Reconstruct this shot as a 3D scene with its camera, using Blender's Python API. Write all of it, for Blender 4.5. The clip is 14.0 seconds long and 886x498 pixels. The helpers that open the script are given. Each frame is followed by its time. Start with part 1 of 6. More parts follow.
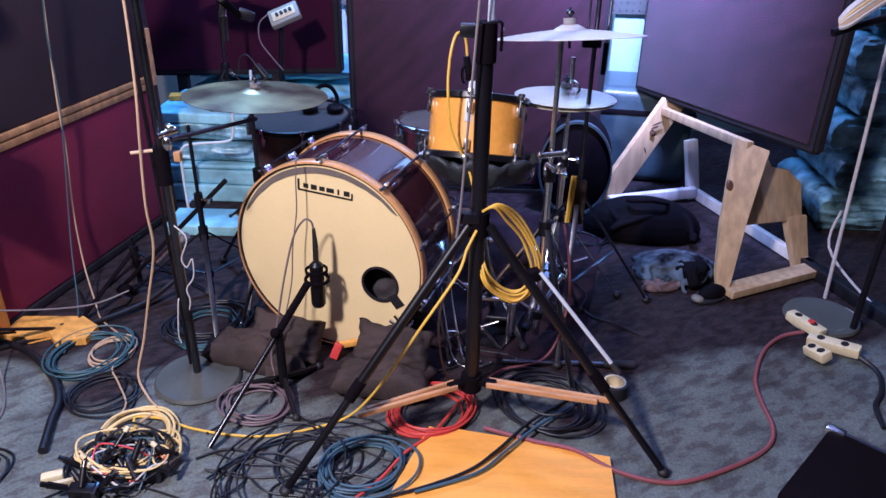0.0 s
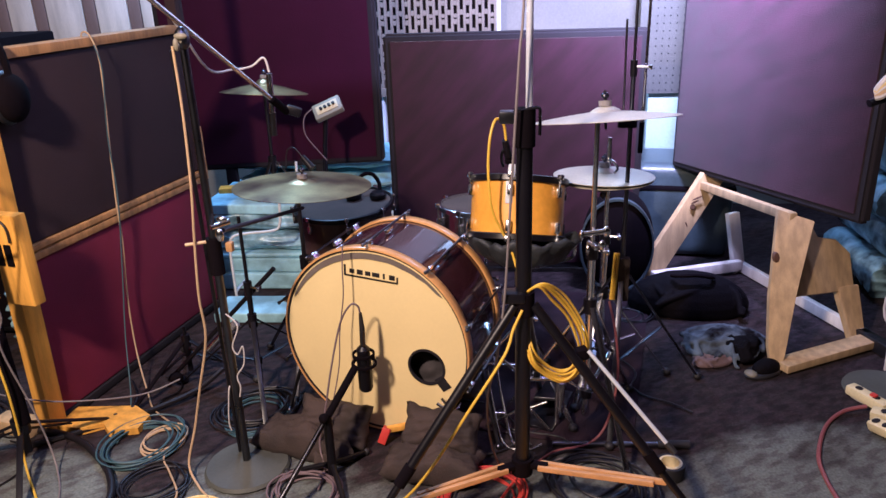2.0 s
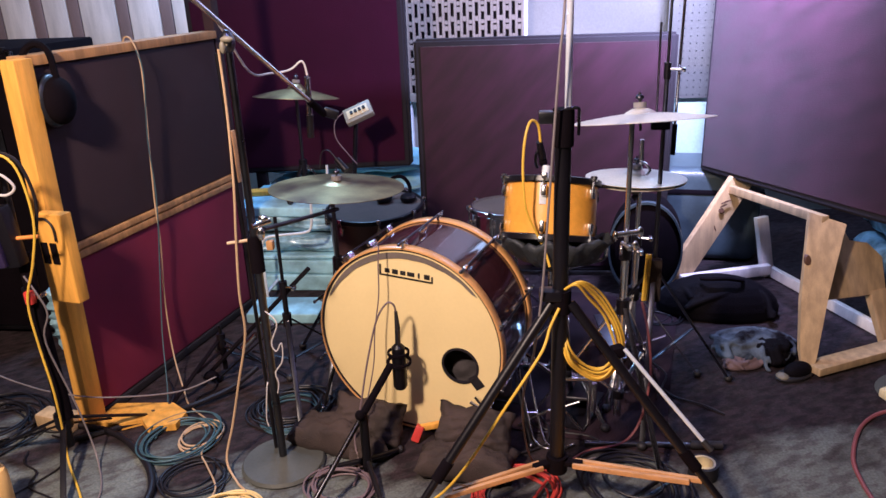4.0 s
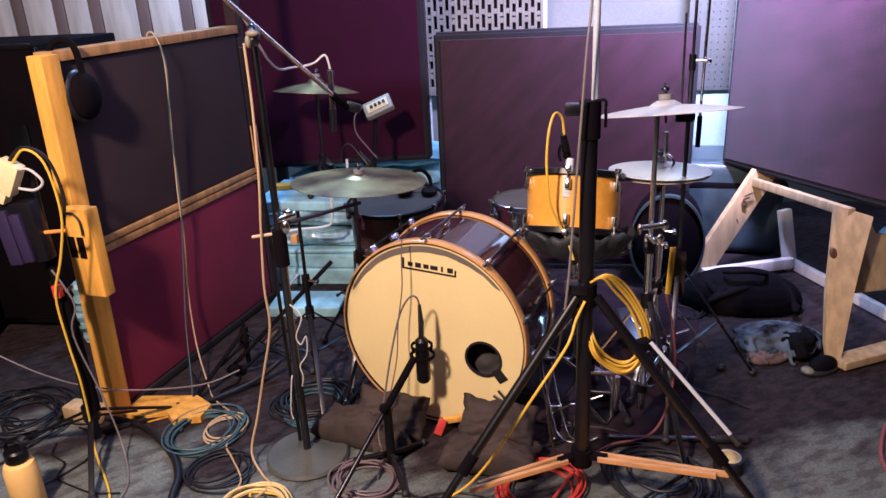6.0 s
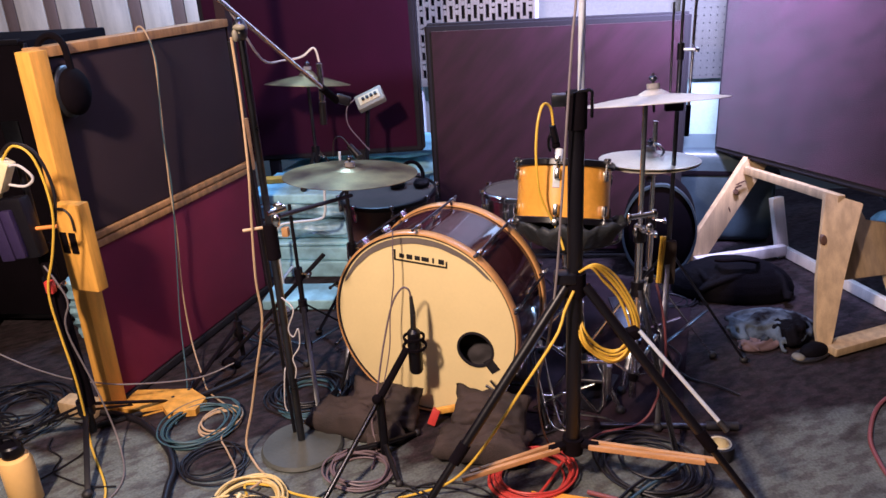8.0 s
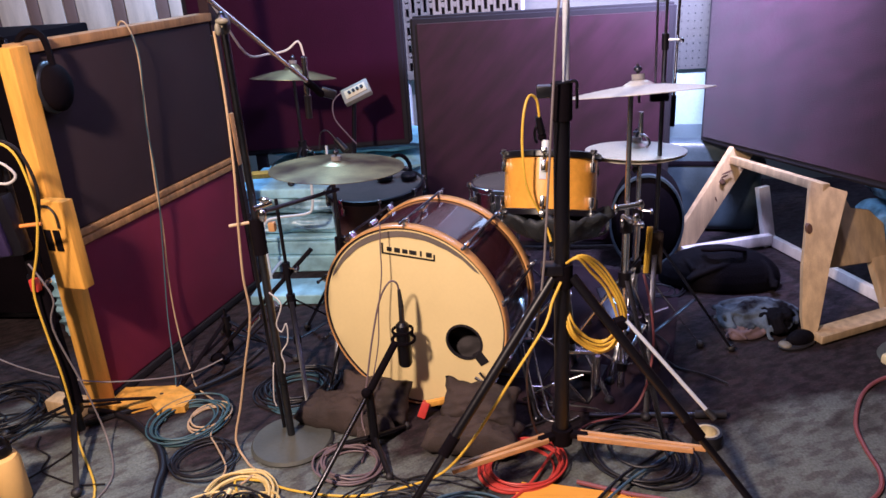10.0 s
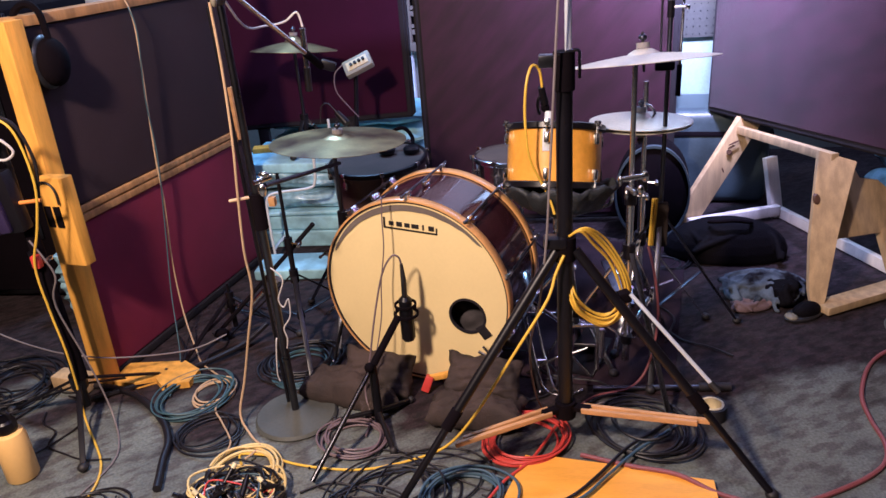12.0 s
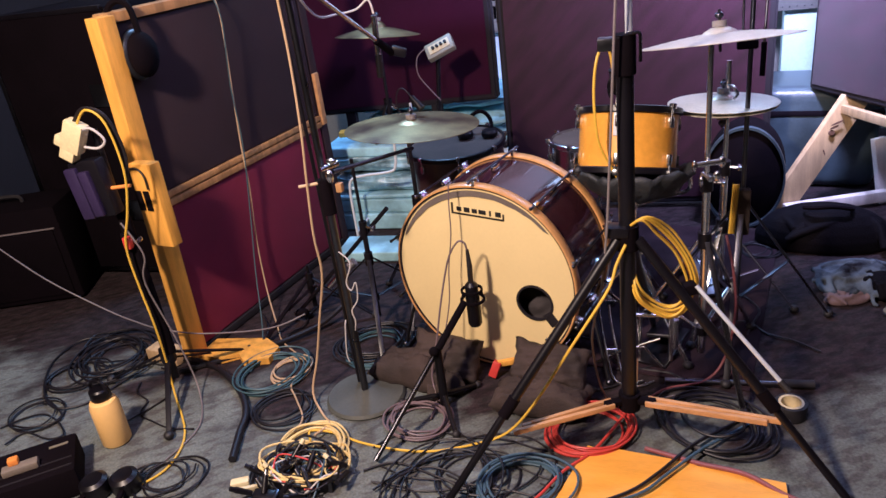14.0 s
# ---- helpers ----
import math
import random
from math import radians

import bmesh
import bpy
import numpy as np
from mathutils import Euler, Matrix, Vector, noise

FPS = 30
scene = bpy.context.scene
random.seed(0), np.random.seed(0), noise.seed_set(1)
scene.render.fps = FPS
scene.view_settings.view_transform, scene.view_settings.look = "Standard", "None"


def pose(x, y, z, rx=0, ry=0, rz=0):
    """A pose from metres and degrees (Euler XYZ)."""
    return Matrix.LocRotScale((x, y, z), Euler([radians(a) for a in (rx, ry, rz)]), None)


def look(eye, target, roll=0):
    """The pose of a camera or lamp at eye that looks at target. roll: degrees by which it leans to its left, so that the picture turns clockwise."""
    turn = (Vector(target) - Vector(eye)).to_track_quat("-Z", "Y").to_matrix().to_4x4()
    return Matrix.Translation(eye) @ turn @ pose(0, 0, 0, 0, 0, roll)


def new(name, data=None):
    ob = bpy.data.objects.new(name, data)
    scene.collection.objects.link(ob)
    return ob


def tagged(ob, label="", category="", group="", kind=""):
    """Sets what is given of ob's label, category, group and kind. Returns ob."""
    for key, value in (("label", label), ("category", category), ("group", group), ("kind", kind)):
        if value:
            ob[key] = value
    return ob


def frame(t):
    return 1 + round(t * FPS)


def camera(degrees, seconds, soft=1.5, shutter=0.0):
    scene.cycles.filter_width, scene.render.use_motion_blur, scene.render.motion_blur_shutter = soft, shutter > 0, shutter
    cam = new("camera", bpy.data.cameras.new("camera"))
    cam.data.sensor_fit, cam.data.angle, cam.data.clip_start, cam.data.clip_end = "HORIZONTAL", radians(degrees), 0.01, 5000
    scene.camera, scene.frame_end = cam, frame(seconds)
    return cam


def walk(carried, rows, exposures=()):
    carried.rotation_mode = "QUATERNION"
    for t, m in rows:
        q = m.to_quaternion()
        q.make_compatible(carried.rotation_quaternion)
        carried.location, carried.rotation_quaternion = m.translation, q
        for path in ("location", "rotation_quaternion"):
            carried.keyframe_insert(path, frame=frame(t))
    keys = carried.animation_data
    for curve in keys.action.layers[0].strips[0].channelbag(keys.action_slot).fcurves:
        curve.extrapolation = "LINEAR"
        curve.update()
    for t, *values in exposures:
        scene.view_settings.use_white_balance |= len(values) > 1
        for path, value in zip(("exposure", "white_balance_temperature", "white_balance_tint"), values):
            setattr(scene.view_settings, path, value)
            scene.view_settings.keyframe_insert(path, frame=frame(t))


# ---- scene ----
cam = camera(62.2, 14.0)
PATH = [
    (0, (0.106, 0.1, 1.475), (0.026, 1.875, 0.556), 1.1),
    (0.5, (0.103, 0.105, 1.485), (-0.063, 1.924, 0.671), -0.9),
    (1, (0.098, 0.105, 1.484), (-0.081, 1.945, 0.72), -1.4),
    (1.5, (0.098, 0.095, 1.486), (-0.086, 1.945, 0.749), -1.9),
    (2, (0.095, 0.079, 1.486), (-0.099, 1.935, 0.769), -2.0),
    (2.5, (0.082, 0.063, 1.49), (-0.122, 1.923, 0.784), -2.1),
    (3, (0.056, 0.041, 1.478), (-0.16, 1.903, 0.78), -2.1),
    (5.5, (0.035, 0.033, 1.476), (-0.239, 1.888, 0.779), -2.7),
    (6, (0.018, 0.032, 1.475), (-0.263, 1.88, 0.766), -2.8),
    (6.5, (0.009, 0.035, 1.474), (-0.28, 1.877, 0.751), -2.9),
    (7, (0.028, 0.036, 1.475), (-0.264, 1.874, 0.743), -3.0),
    (7.5, (0.044, 0.029, 1.479), (-0.243, 1.867, 0.746), -3.2),
    (8, (0.042, 0.026, 1.478), (-0.234, 1.867, 0.746), -3.4),
    (10.5, (0.055, 0.028, 1.475), (-0.19, 1.861, 0.712), -3.8),
    (11, (0.06, 0.039, 1.473), (-0.182, 1.866, 0.694), -3.8),
    (11.5, (0.058, 0.044, 1.47), (-0.187, 1.862, 0.674), -4.0),
    (12, (0.06, 0.047, 1.468), (-0.208, 1.853, 0.653), -4.5),
    (12.5, (0.077, 0.056, 1.465), (-0.22, 1.849, 0.63), -5.0),
    (13, (0.137, 0.077, 1.48), (-0.29, 1.841, 0.641), -7.3),
    (13.5, (0.164, 0.081, 1.47), (-0.356, 1.822, 0.635), -7.6),
    (14, (0.175, 0.077, 1.475), (-0.369, 1.809, 0.636), -7.5),
]
walk(cam, [(t, look(eye, target, roll)) for t, eye, target, roll in PATH],
     [(0.0, 0.06, 3940, 22.5), (0.6, 0.05, 4460, 22.5), (1.5, -0.01, 4690, 23), (6.5, 0.04, 4750, 22.5), (14.0, 0.02, 4700, 23)])

# ---- world, lights, exposure ----
world = bpy.data.worlds.new("world")
scene.world = world
world.use_nodes = True
world.node_tree.nodes["Background"].inputs[0].default_value = (0.25, 0.2, 0.3, 1)
world.node_tree.nodes["Background"].inputs[1].default_value = 0.05


def area_lamp(name, at, to, size, watts, colour):
    data = bpy.data.lights.new(name, "AREA")
    data.shape, data.size, data.energy, data.color = "DISK", size, watts, colour
    ob = new(name, data)
    ob.matrix_world = look(at, to)
    return ob


WARM_AT, COOL_AT, PINK_AT = (-1.15, -0.05, 2.55), (0.0, 1.3, 2.72), (0.68, 2.96, 1.82)
PINK_TO = (0.92, 3.70, 1.74)
REAR_AT, SIDE_AT = (-1.35, 3.85, 2.72), (0.9, 4.05, 2.72)
area_lamp("warm_lamp_light", WARM_AT, (-0.3, 2.2, 0.3), 0.26, 165, (1.0, 0.66, 0.34))
area_lamp("cool_lamp_light", COOL_AT, (0.0, 1.7, 0.0), 0.6, 10, (0.78, 0.63, 1.0))
area_lamp("rear_lamp_light", REAR_AT, (-1.30, 4.0, 0.0), 0.6, 44, (0.62, 0.86, 1.0))
area_lamp("side_lamp_light", SIDE_AT, (0.95, 4.7, 0.7), 0.6, 14, (0.62, 0.86, 1.0))
area_lamp("pink_lamp_light", PINK_AT, PINK_TO, 0.28, 140, (0.95, 0.80, 0.94))


# ---- materials ----
def material(name, colour, rough=0.5, metal=0.0, dark=0.75, scale=6.0, fine=90.0, bump=0.12, tint=None, sheen=0.0, coat=0.0, stretch=(1, 1, 1), spread=0.05, speck=0.16, spec=0.5, lean=0.0):
    """A surface with broad stains, fine grain, relief, and a small change from piece to piece."""
    m = bpy.data.materials.new(name)
    m.use_nodes = True
    nt = m.node_tree
    n, l = nt.nodes, nt.links
    p = n["Principled BSDF"]
    co = n.new("ShaderNodeTexCoord")
    mp = n.new("ShaderNodeMapping")
    mp.inputs["Scale"].default_value = stretch
    turn = n.new("ShaderNodeMapping")
    turn.inputs["Rotation"].default_value = (0, radians(lean), 0)
    l.new(co.outputs["Object"], turn.inputs[0])
    l.new(turn.outputs[0], mp.inputs[0])
    big, small = n.new("ShaderNodeTexNoise"), n.new("ShaderNodeTexNoise")
    big.inputs["Scale"].default_value, big.inputs["Detail"].default_value = scale, 5
    small.inputs["Scale"].default_value, small.inputs["Detail"].default_value = fine, 4
    l.new(mp.outputs[0], big.inputs[0])
    l.new(mp.outputs[0], small.inputs[0])
    ramp = n.new("ShaderNodeValToRGB")
    low = tint if tint else tuple(c * dark for c in colour)
    ramp.color_ramp.elements[0].position, ramp.color_ramp.elements[1].position = 0.36, 0.64
    ramp.color_ramp.elements[0].color, ramp.color_ramp.elements[1].color = (*low, 1), (*colour, 1)
    l.new(big.outputs[0], ramp.inputs[0])
    grain = n.new("ShaderNodeMapRange")
    grain.inputs[3].default_value, grain.inputs[4].default_value = 1 - speck, 1 + speck
    l.new(small.outputs[0], grain.inputs[0])
    info = n.new("ShaderNodeObjectInfo")
    each = n.new("ShaderNodeMapRange")
    each.inputs[3].default_value, each.inputs[4].default_value = 1 - spread, 1 + spread
    l.new(info.outputs["Random"], each.inputs[0])
    mul = n.new("ShaderNodeMath")
    mul.operation = "MULTIPLY"
    l.new(grain.outputs[0], mul.inputs[0])
    l.new(each.outputs[0], mul.inputs[1])
    mix = n.new("ShaderNodeVectorMath")
    mix.operation = "SCALE"
    l.new(ramp.outputs[0], mix.inputs[0])
    l.new(mul.outputs[0], mix.inputs["Scale"])
    l.new(mix.outputs[0], p.inputs["Base Color"])
    rr = n.new("ShaderNodeMapRange")
    rr.inputs[3].default_value, rr.inputs[4].default_value = max(0.03, rough - 0.1), min(1, rough + 0.1)
    l.new(big.outputs[0], rr.inputs[0])
    l.new(rr.outputs[0], p.inputs["Roughness"])
    p.inputs["Metallic"].default_value = metal
    p.inputs["Sheen Weight"].default_value = sheen
    p.inputs["Specular IOR Level"].default_value = spec
    p.inputs["Sheen Roughness"].default_value = 0.4
    p.inputs["Coat Weight"].default_value = coat
    b = n.new("ShaderNodeBump")
    b.inputs["Strength"].default_value, b.inputs["Distance"].default_value = bump, 0.01
    l.new(small.outputs[0], b.inputs["Height"])
    l.new(b.outputs[0], p.inputs["Normal"])
    return m


M = {
    "maroon": material("maroon_fabric", (0.195, 0.010, 0.042), 0.9, scale=3, fine=260, bump=0.25, dark=0.75),
    "maroon_dark": material("dark_maroon_fabric", (0.032, 0.003, 0.016), 0.95, scale=3, fine=260, bump=0.25, dark=0.8, spec=0.15),
    "purple": material("plum_fabric", (0.027, 0.0045, 0.014), 0.55, scale=5.5, fine=200, bump=0.3, tint=(0.015, 0.002, 0.007), sheen=0.36, spec=0.3, stretch=(3.6, 1, 0.8), lean=-42),
    "charcoal": material("charcoal_fabric", (0.031, 0.014, 0.020), 0.9, scale=4, fine=300, bump=0.25),
    "edge": material("black_edging", (0.007, 0.004, 0.008), 0.85),
    "pine": material("pine_wood", (0.86, 0.43, 0.04), 0.55, dark=0.72, scale=5, fine=60, stretch=(7, 7, 0.7), bump=0.2),
    # darker copy of the pine; on the rails it paints in the light's falloff
    "pine_dull": material("dimmed_pine", (0.50, 0.27, 0.09), 0.6, dark=0.6, scale=5, fine=60, stretch=(7, 7, 0.7), bump=0.2),
    "bright_steel": material("bright_steel", (0.80, 0.84, 0.92), 0.25, 0.35, dark=0.85, bump=0.03),
    "pine_grey": material("weathered_pine", (0.56, 0.39, 0.19), 0.65, dark=0.7, scale=5, fine=60, stretch=(7, 7, 0.7), bump=0.2),
    "ply": material("plywood_sheet", (0.88, 0.41, 0.022), 0.5, dark=0.86, scale=4, fine=50, stretch=(1, 8, 1), bump=0.12),
    "knot": material("wood_knot", (0.10, 0.045, 0.02), 0.6),
    "oak": material("oiled_oak", (0.60, 0.32, 0.12), 0.5, scale=6, fine=60, stretch=(1, 7, 7)),
    "floor": None,
    "head": material("cream_drumhead", (0.77, 0.61, 0.275), 0.5, dark=0.94, scale=4, fine=90, bump=0.03, speck=0.035),
    "head_grey": material("grey_head_crescent", (0.16, 0.13, 0.11), 0.6, dark=0.8),
    "hoop": material("maple_hoop", (0.68, 0.36, 0.11), 0.32, dark=0.8, scale=6, fine=60, coat=0.4),
    "shell": material("mahogany_lacquer", (0.06, 0.018, 0.022), 0.16, dark=0.6, scale=8, fine=70, bump=0.03, coat=0.7),
    "amber": material("amber_lacquer", (0.84, 0.39, 0.022), 0.3, dark=0.85, scale=4, fine=60, bump=0.03, coat=0.4),
    "tomshell": material("walnut_shell", (0.085, 0.048, 0.044), 0.35, dark=0.7, scale=6, fine=60, coat=0.2),
    "tomhead": material("worn_grey_head", (0.10, 0.075, 0.06), 0.95, dark=0.75, scale=7),
    "chrome": material("chrome", (0.88, 0.88, 0.90), 0.19, 1.0, dark=0.8, bump=0.02),
    "steel": material("dull_steel", (0.13, 0.13, 0.15), 0.3, 1.0, dark=0.7, bump=0.05),
    "black": material("black_enamel", (0.006, 0.005, 0.008), 0.36, dark=0.7, bump=0.03, spec=0.35),
    "matt": material("matt_black", (0.005, 0.003, 0.005), 0.9, dark=0.7, bump=0.1, spec=0.08),
    "rubber": material("black_rubber", (0.016, 0.014, 0.016), 0.6, dark=0.7),
    "silver": material("silver_paint", (0.66, 0.64, 0.68), 0.22, 0.75, dark=0.85, bump=0.03),
    "brass": material("bronze_cymbal", (0.56, 0.47, 0.22), 0.36, 0.9, tint=(0.13, 0.08, 0.055), scale=4.5, fine=120, bump=0.04),
    "bronze_pale": material("pale_cymbal", (0.86, 0.81, 0.66), 0.4, 0.35, dark=0.85, scale=5, fine=120, bump=0.03),
    "dark_felt": material("dark_grey_felt", (0.050, 0.042, 0.045), 0.9, scale=9, dark=0.4),
    "sling": material("slate_black_nylon", (0.048, 0.054, 0.062), 0.55, scale=7, fine=120, bump=0.3, dark=0.5),
    "felt": material("grey_felt", (0.28, 0.26, 0.25), 0.9),
    "sandbag": material("brown_canvas", (0.055, 0.037, 0.031), 0.85, scale=8, fine=220, bump=0.4, dark=0.45),
    "cast": material("grey_cast_iron", (0.085, 0.088, 0.074), 0.6, dark=0.8, scale=7),
    # near-black colour of the sheet that paints the shade under the kit
    "rug": material("kit_shade_black", (0.014, 0.008, 0.011), 0.95, scale=5, fine=200, bump=0.4, tint=(0.034, 0.020, 0.026), spec=0.1),
    "red": material("red_plastic", (0.62, 0.05, 0.03), 0.45),
    "c_yellow": material("yellow_cable", (0.80, 0.50, 0.02), 0.45, dark=0.85),
    "c_cream": material("cream_cable", (0.52, 0.36, 0.20), 0.5, dark=0.85),
    "c_straw": material("straw_cable", (0.80, 0.60, 0.22), 0.5, dark=0.8),
    "c_white": material("white_cable", (0.62, 0.58, 0.56), 0.5, dark=0.8),
    "c_grey": material("grey_cable", (0.20, 0.17, 0.17), 0.5, dark=0.8),
    "c_mauve": material("mauve_grey_cable", (0.17, 0.12, 0.13), 0.5, dark=0.8),
    "c_teal": material("teal_cable", (0.055, 0.11, 0.13), 0.5, dark=0.8),
    "c_blue": material("slate_blue_cable", (0.06, 0.11, 0.16), 0.5, dark=0.8),
    "c_red": material("red_cable", (0.58, 0.055, 0.035), 0.45, dark=0.8),
    "c_pink": material("faded_red_cable", (0.26, 0.075, 0.075), 0.5, dark=0.8),
    "c_black": material("black_cable", (0.008, 0.006, 0.009), 0.5, dark=0.8),
    "cream_plastic": material("cream_plastic", (0.78, 0.66, 0.36), 0.45, dark=0.9),
    "bottle": material("amber_cream_bottle", (0.92, 0.58, 0.18), 0.4, dark=0.93, bump=0.03, speck=0.04),
    "white": material("white_paint", (0.72, 0.76, 0.78), 0.6, dark=0.82, scale=3),
    "plank_a": material("limewashed_board", (0.80, 0.74, 0.68), 0.7, dark=0.75, scale=3, stretch=(5, 5, 0.6)),
    "plank_b": material("brown_grey_board", (0.24, 0.17, 0.16), 0.7, dark=0.75, scale=3, stretch=(5, 5, 0.6)),
    "film": material("crinkled_plastic_film", (0.40, 0.65, 0.78), 0.22, dark=0.16, scale=9, fine=40, bump=0.4, coat=0.5),
    "column": material("pale_cyan_paint", (0.50, 0.66, 0.62), 0.6, dark=0.8, scale=3),
    "panel": material("blue_grey_board", (0.10, 0.10, 0.09), 0.7, dark=0.85),
    "grille": material("stone_coloured_grille", (0.20, 0.165, 0.13), 0.7, dark=0.8),
    "wall": material("dark_painted_wall", (0.012, 0.008, 0.011), 0.85, dark=0.75, scale=2),
    "rearwall": material("pale_blue_grey_plaster", (0.22, 0.215, 0.19), 0.85, dark=0.8, scale=2),
    "ceiling": material("dim_ceiling_board", (0.45, 0.41, 0.42), 0.9),
    "sheet": material("pale_blue_sheeting", (0.44, 0.76, 0.90), 0.6, dark=0.5, scale=6, fine=40, bump=0.3),
    "bagcloth": material("black_nylon", (0.004, 0.003, 0.005), 0.8, scale=6, fine=150, bump=0.3, spec=0.10),
    "slate": material("slate_vinyl", (0.012, 0.013, 0.018), 0.4, dark=0.6, scale=5),
    "slate_blue": material("slate_blue_vinyl", (0.06, 0.085, 0.10), 0.35, dark=0.5, scale=5),
    "denim": material("grey_blue_cloth", (0.12, 0.145, 0.18), 0.9, scale=13, fine=240, bump=0.4, tint=(0.006, 0.005, 0.009), spec=0.15),
    "pinkcloth": material("pinkish_cloth", (0.17, 0.11, 0.11), 0.85, scale=9, fine=240, bump=0.4),
    "violet": material("dark_violet_plastic", (0.025, 0.015, 0.06), 0.5),
    "orange": material("orange_tie", (0.8, 0.28, 0.03), 0.5),
    "tape": material("tan_tape", (0.55, 0.46, 0.26), 0.55),
    "logo": material("black_print", (0.012, 0.01, 0.01), 0.5),
    "grey_plastic": material("light_grey_plastic", (0.21, 0.185, 0.13), 0.5, dark=0.85),
}


def floor_material():
    """Worn grey-green screed with brown-red stains, scratches and dust; shade behind the kit is painted in."""
    m = bpy.data.materials.new("worn_screed")
    m.use_nodes = True
    n, l = m.node_tree.nodes, m.node_tree.links
    p = n["Principled BSDF"]
    co = n.new("ShaderNodeTexCoord")

    def noise_at(scale, detail, stretch=(1, 1, 1), turn=0.0):
        mp = n.new("ShaderNodeMapping")
        mp.inputs["Scale"].default_value = stretch
        first = n.new("ShaderNodeMapping")
        first.inputs["Rotation"].default_value = (0, 0, turn)
        l.new(co.outputs["Object"], first.inputs[0])
        l.new(first.outputs[0], mp.inputs[0])
        t = n.new("ShaderNodeTexNoise")
        t.inputs["Scale"].default_value, t.inputs["Detail"].default_value = scale, detail
        l.new(mp.outputs[0], t.inputs[0])
        return t.outputs[0]

    def ramp(socket, a, b, c0, c1):
        r = n.new("ShaderNodeValToRGB")
        r.color_ramp.elements[0].position, r.color_ramp.elements[1].position = a, b
        r.color_ramp.elements[0].color, r.color_ramp.elements[1].color = (*c0, 1), (*c1, 1)
        l.new(socket, r.inputs[0])
        return r.outputs[0]

    def blend(f, a, b, kind="MIX"):
        x = n.new("ShaderNodeMix")
        x.data_type, x.blend_type = "RGBA", kind
        if isinstance(f, float):
            x.inputs[0].default_value = f
        else:
            l.new(f, x.inputs[0])
        l.new(a, x.inputs[6])
        l.new(b, x.inputs[7])
        return x.outputs[2]

    base = ramp(noise_at(5.0, 10), 0.30, 0.70, (0.098, 0.108, 0.104), (0.165, 0.186, 0.170))
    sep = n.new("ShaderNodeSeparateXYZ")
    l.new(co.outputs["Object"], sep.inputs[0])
    # mask by distance: brown stains plus the kit's shade, painted as near-black brown
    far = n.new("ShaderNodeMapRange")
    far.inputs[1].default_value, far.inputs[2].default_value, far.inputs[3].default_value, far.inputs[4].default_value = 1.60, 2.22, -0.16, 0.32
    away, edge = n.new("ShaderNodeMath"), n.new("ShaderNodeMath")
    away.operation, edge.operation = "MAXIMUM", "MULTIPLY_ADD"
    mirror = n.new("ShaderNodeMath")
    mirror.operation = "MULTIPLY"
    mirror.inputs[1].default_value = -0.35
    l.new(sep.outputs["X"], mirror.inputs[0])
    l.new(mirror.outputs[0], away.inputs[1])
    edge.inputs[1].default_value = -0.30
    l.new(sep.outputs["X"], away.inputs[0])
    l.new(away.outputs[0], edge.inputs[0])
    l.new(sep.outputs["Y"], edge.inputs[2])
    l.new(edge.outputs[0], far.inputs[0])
    far_dark = n.new("ShaderNodeMath")
    l.new(noise_at(2.3, 7, (1.0, 1.6, 1), -0.6), far_dark.inputs[0])
    l.new(far.outputs[0], far_dark.inputs[1])
    stain_shade = ramp(far_dark.outputs[0], 0.47, 0.60, (0, 0, 0), (0.92, 0.92, 0.92))
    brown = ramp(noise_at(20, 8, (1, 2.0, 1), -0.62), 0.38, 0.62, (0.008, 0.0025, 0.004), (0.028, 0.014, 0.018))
    colour = blend(stain_shade, base, brown)
    streak = ramp(noise_at(12, 10, (1, 2.4, 1), -0.62), 0.48, 0.58, (1.12, 1.10, 1.10), (0.50, 0.38, 0.42))
    colour = blend(0.60, colour, streak, "MULTIPLY")
    grit = ramp(noise_at(120, 3), 0.3, 0.7, (0.72, 0.72, 0.72), (1.2, 1.2, 1.2))
    colour = blend(1.0, colour, grit, "MULTIPLY")
    l.new(colour, p.inputs["Base Color"])
    rough = ramp(noise_at(5, 5), 0.3, 0.7, (0.72, 0.72, 0.72), (1.0, 1.0, 1.0))
    p.inputs["Specular IOR Level"].default_value = 0.2
    l.new(rough, p.inputs["Roughness"])
    b = n.new("ShaderNodeBump")
    b.inputs["Strength"].default_value, b.inputs["Distance"].default_value = 0.55, 0.012
    l.new(noise_at(38, 9), b.inputs["Height"])
    l.new(b.outputs[0], p.inputs["Normal"])
    return m


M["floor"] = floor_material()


# ---- mesh helpers ----
def V(*a):
    return Vector(a)


def finish(name, bm, mat, smooth=True):
    bmesh.ops.recalc_face_normals(bm, faces=bm.faces)
    me = bpy.data.meshes.new(name)
    bm.to_mesh(me)
    bm.free()
    me.materials.append(M[mat])
    if smooth:
        me.polygons.foreach_set("use_smooth", [True] * len(me.polygons))
        me.set_sharp_from_angle(angle=radians(38))
    return me


def soft(ob):
    """Lets cloth shade without sharp folds."""
    ob.data.set_sharp_from_angle(angle=math.pi)
    return ob


def solid(name, bm, mat, label, category, group="", kind="", smooth=True):
    """A thing of one mesh."""
    return tagged(new(name, finish(name, bm, mat, smooth)), label, category, group, kind)


def thing(name, label, category, at=(0, 0, 0), group="", kind=""):
    ob = new(name)
    ob.empty_display_size = 0.05
    ob.matrix_world = Matrix.Translation(at)
    return tagged(ob, label, category, group, kind)


def origin(ob):
    m = Matrix.Identity(4)
    while ob:
        m = ob.matrix_basis @ m
        ob = ob.parent
    return m


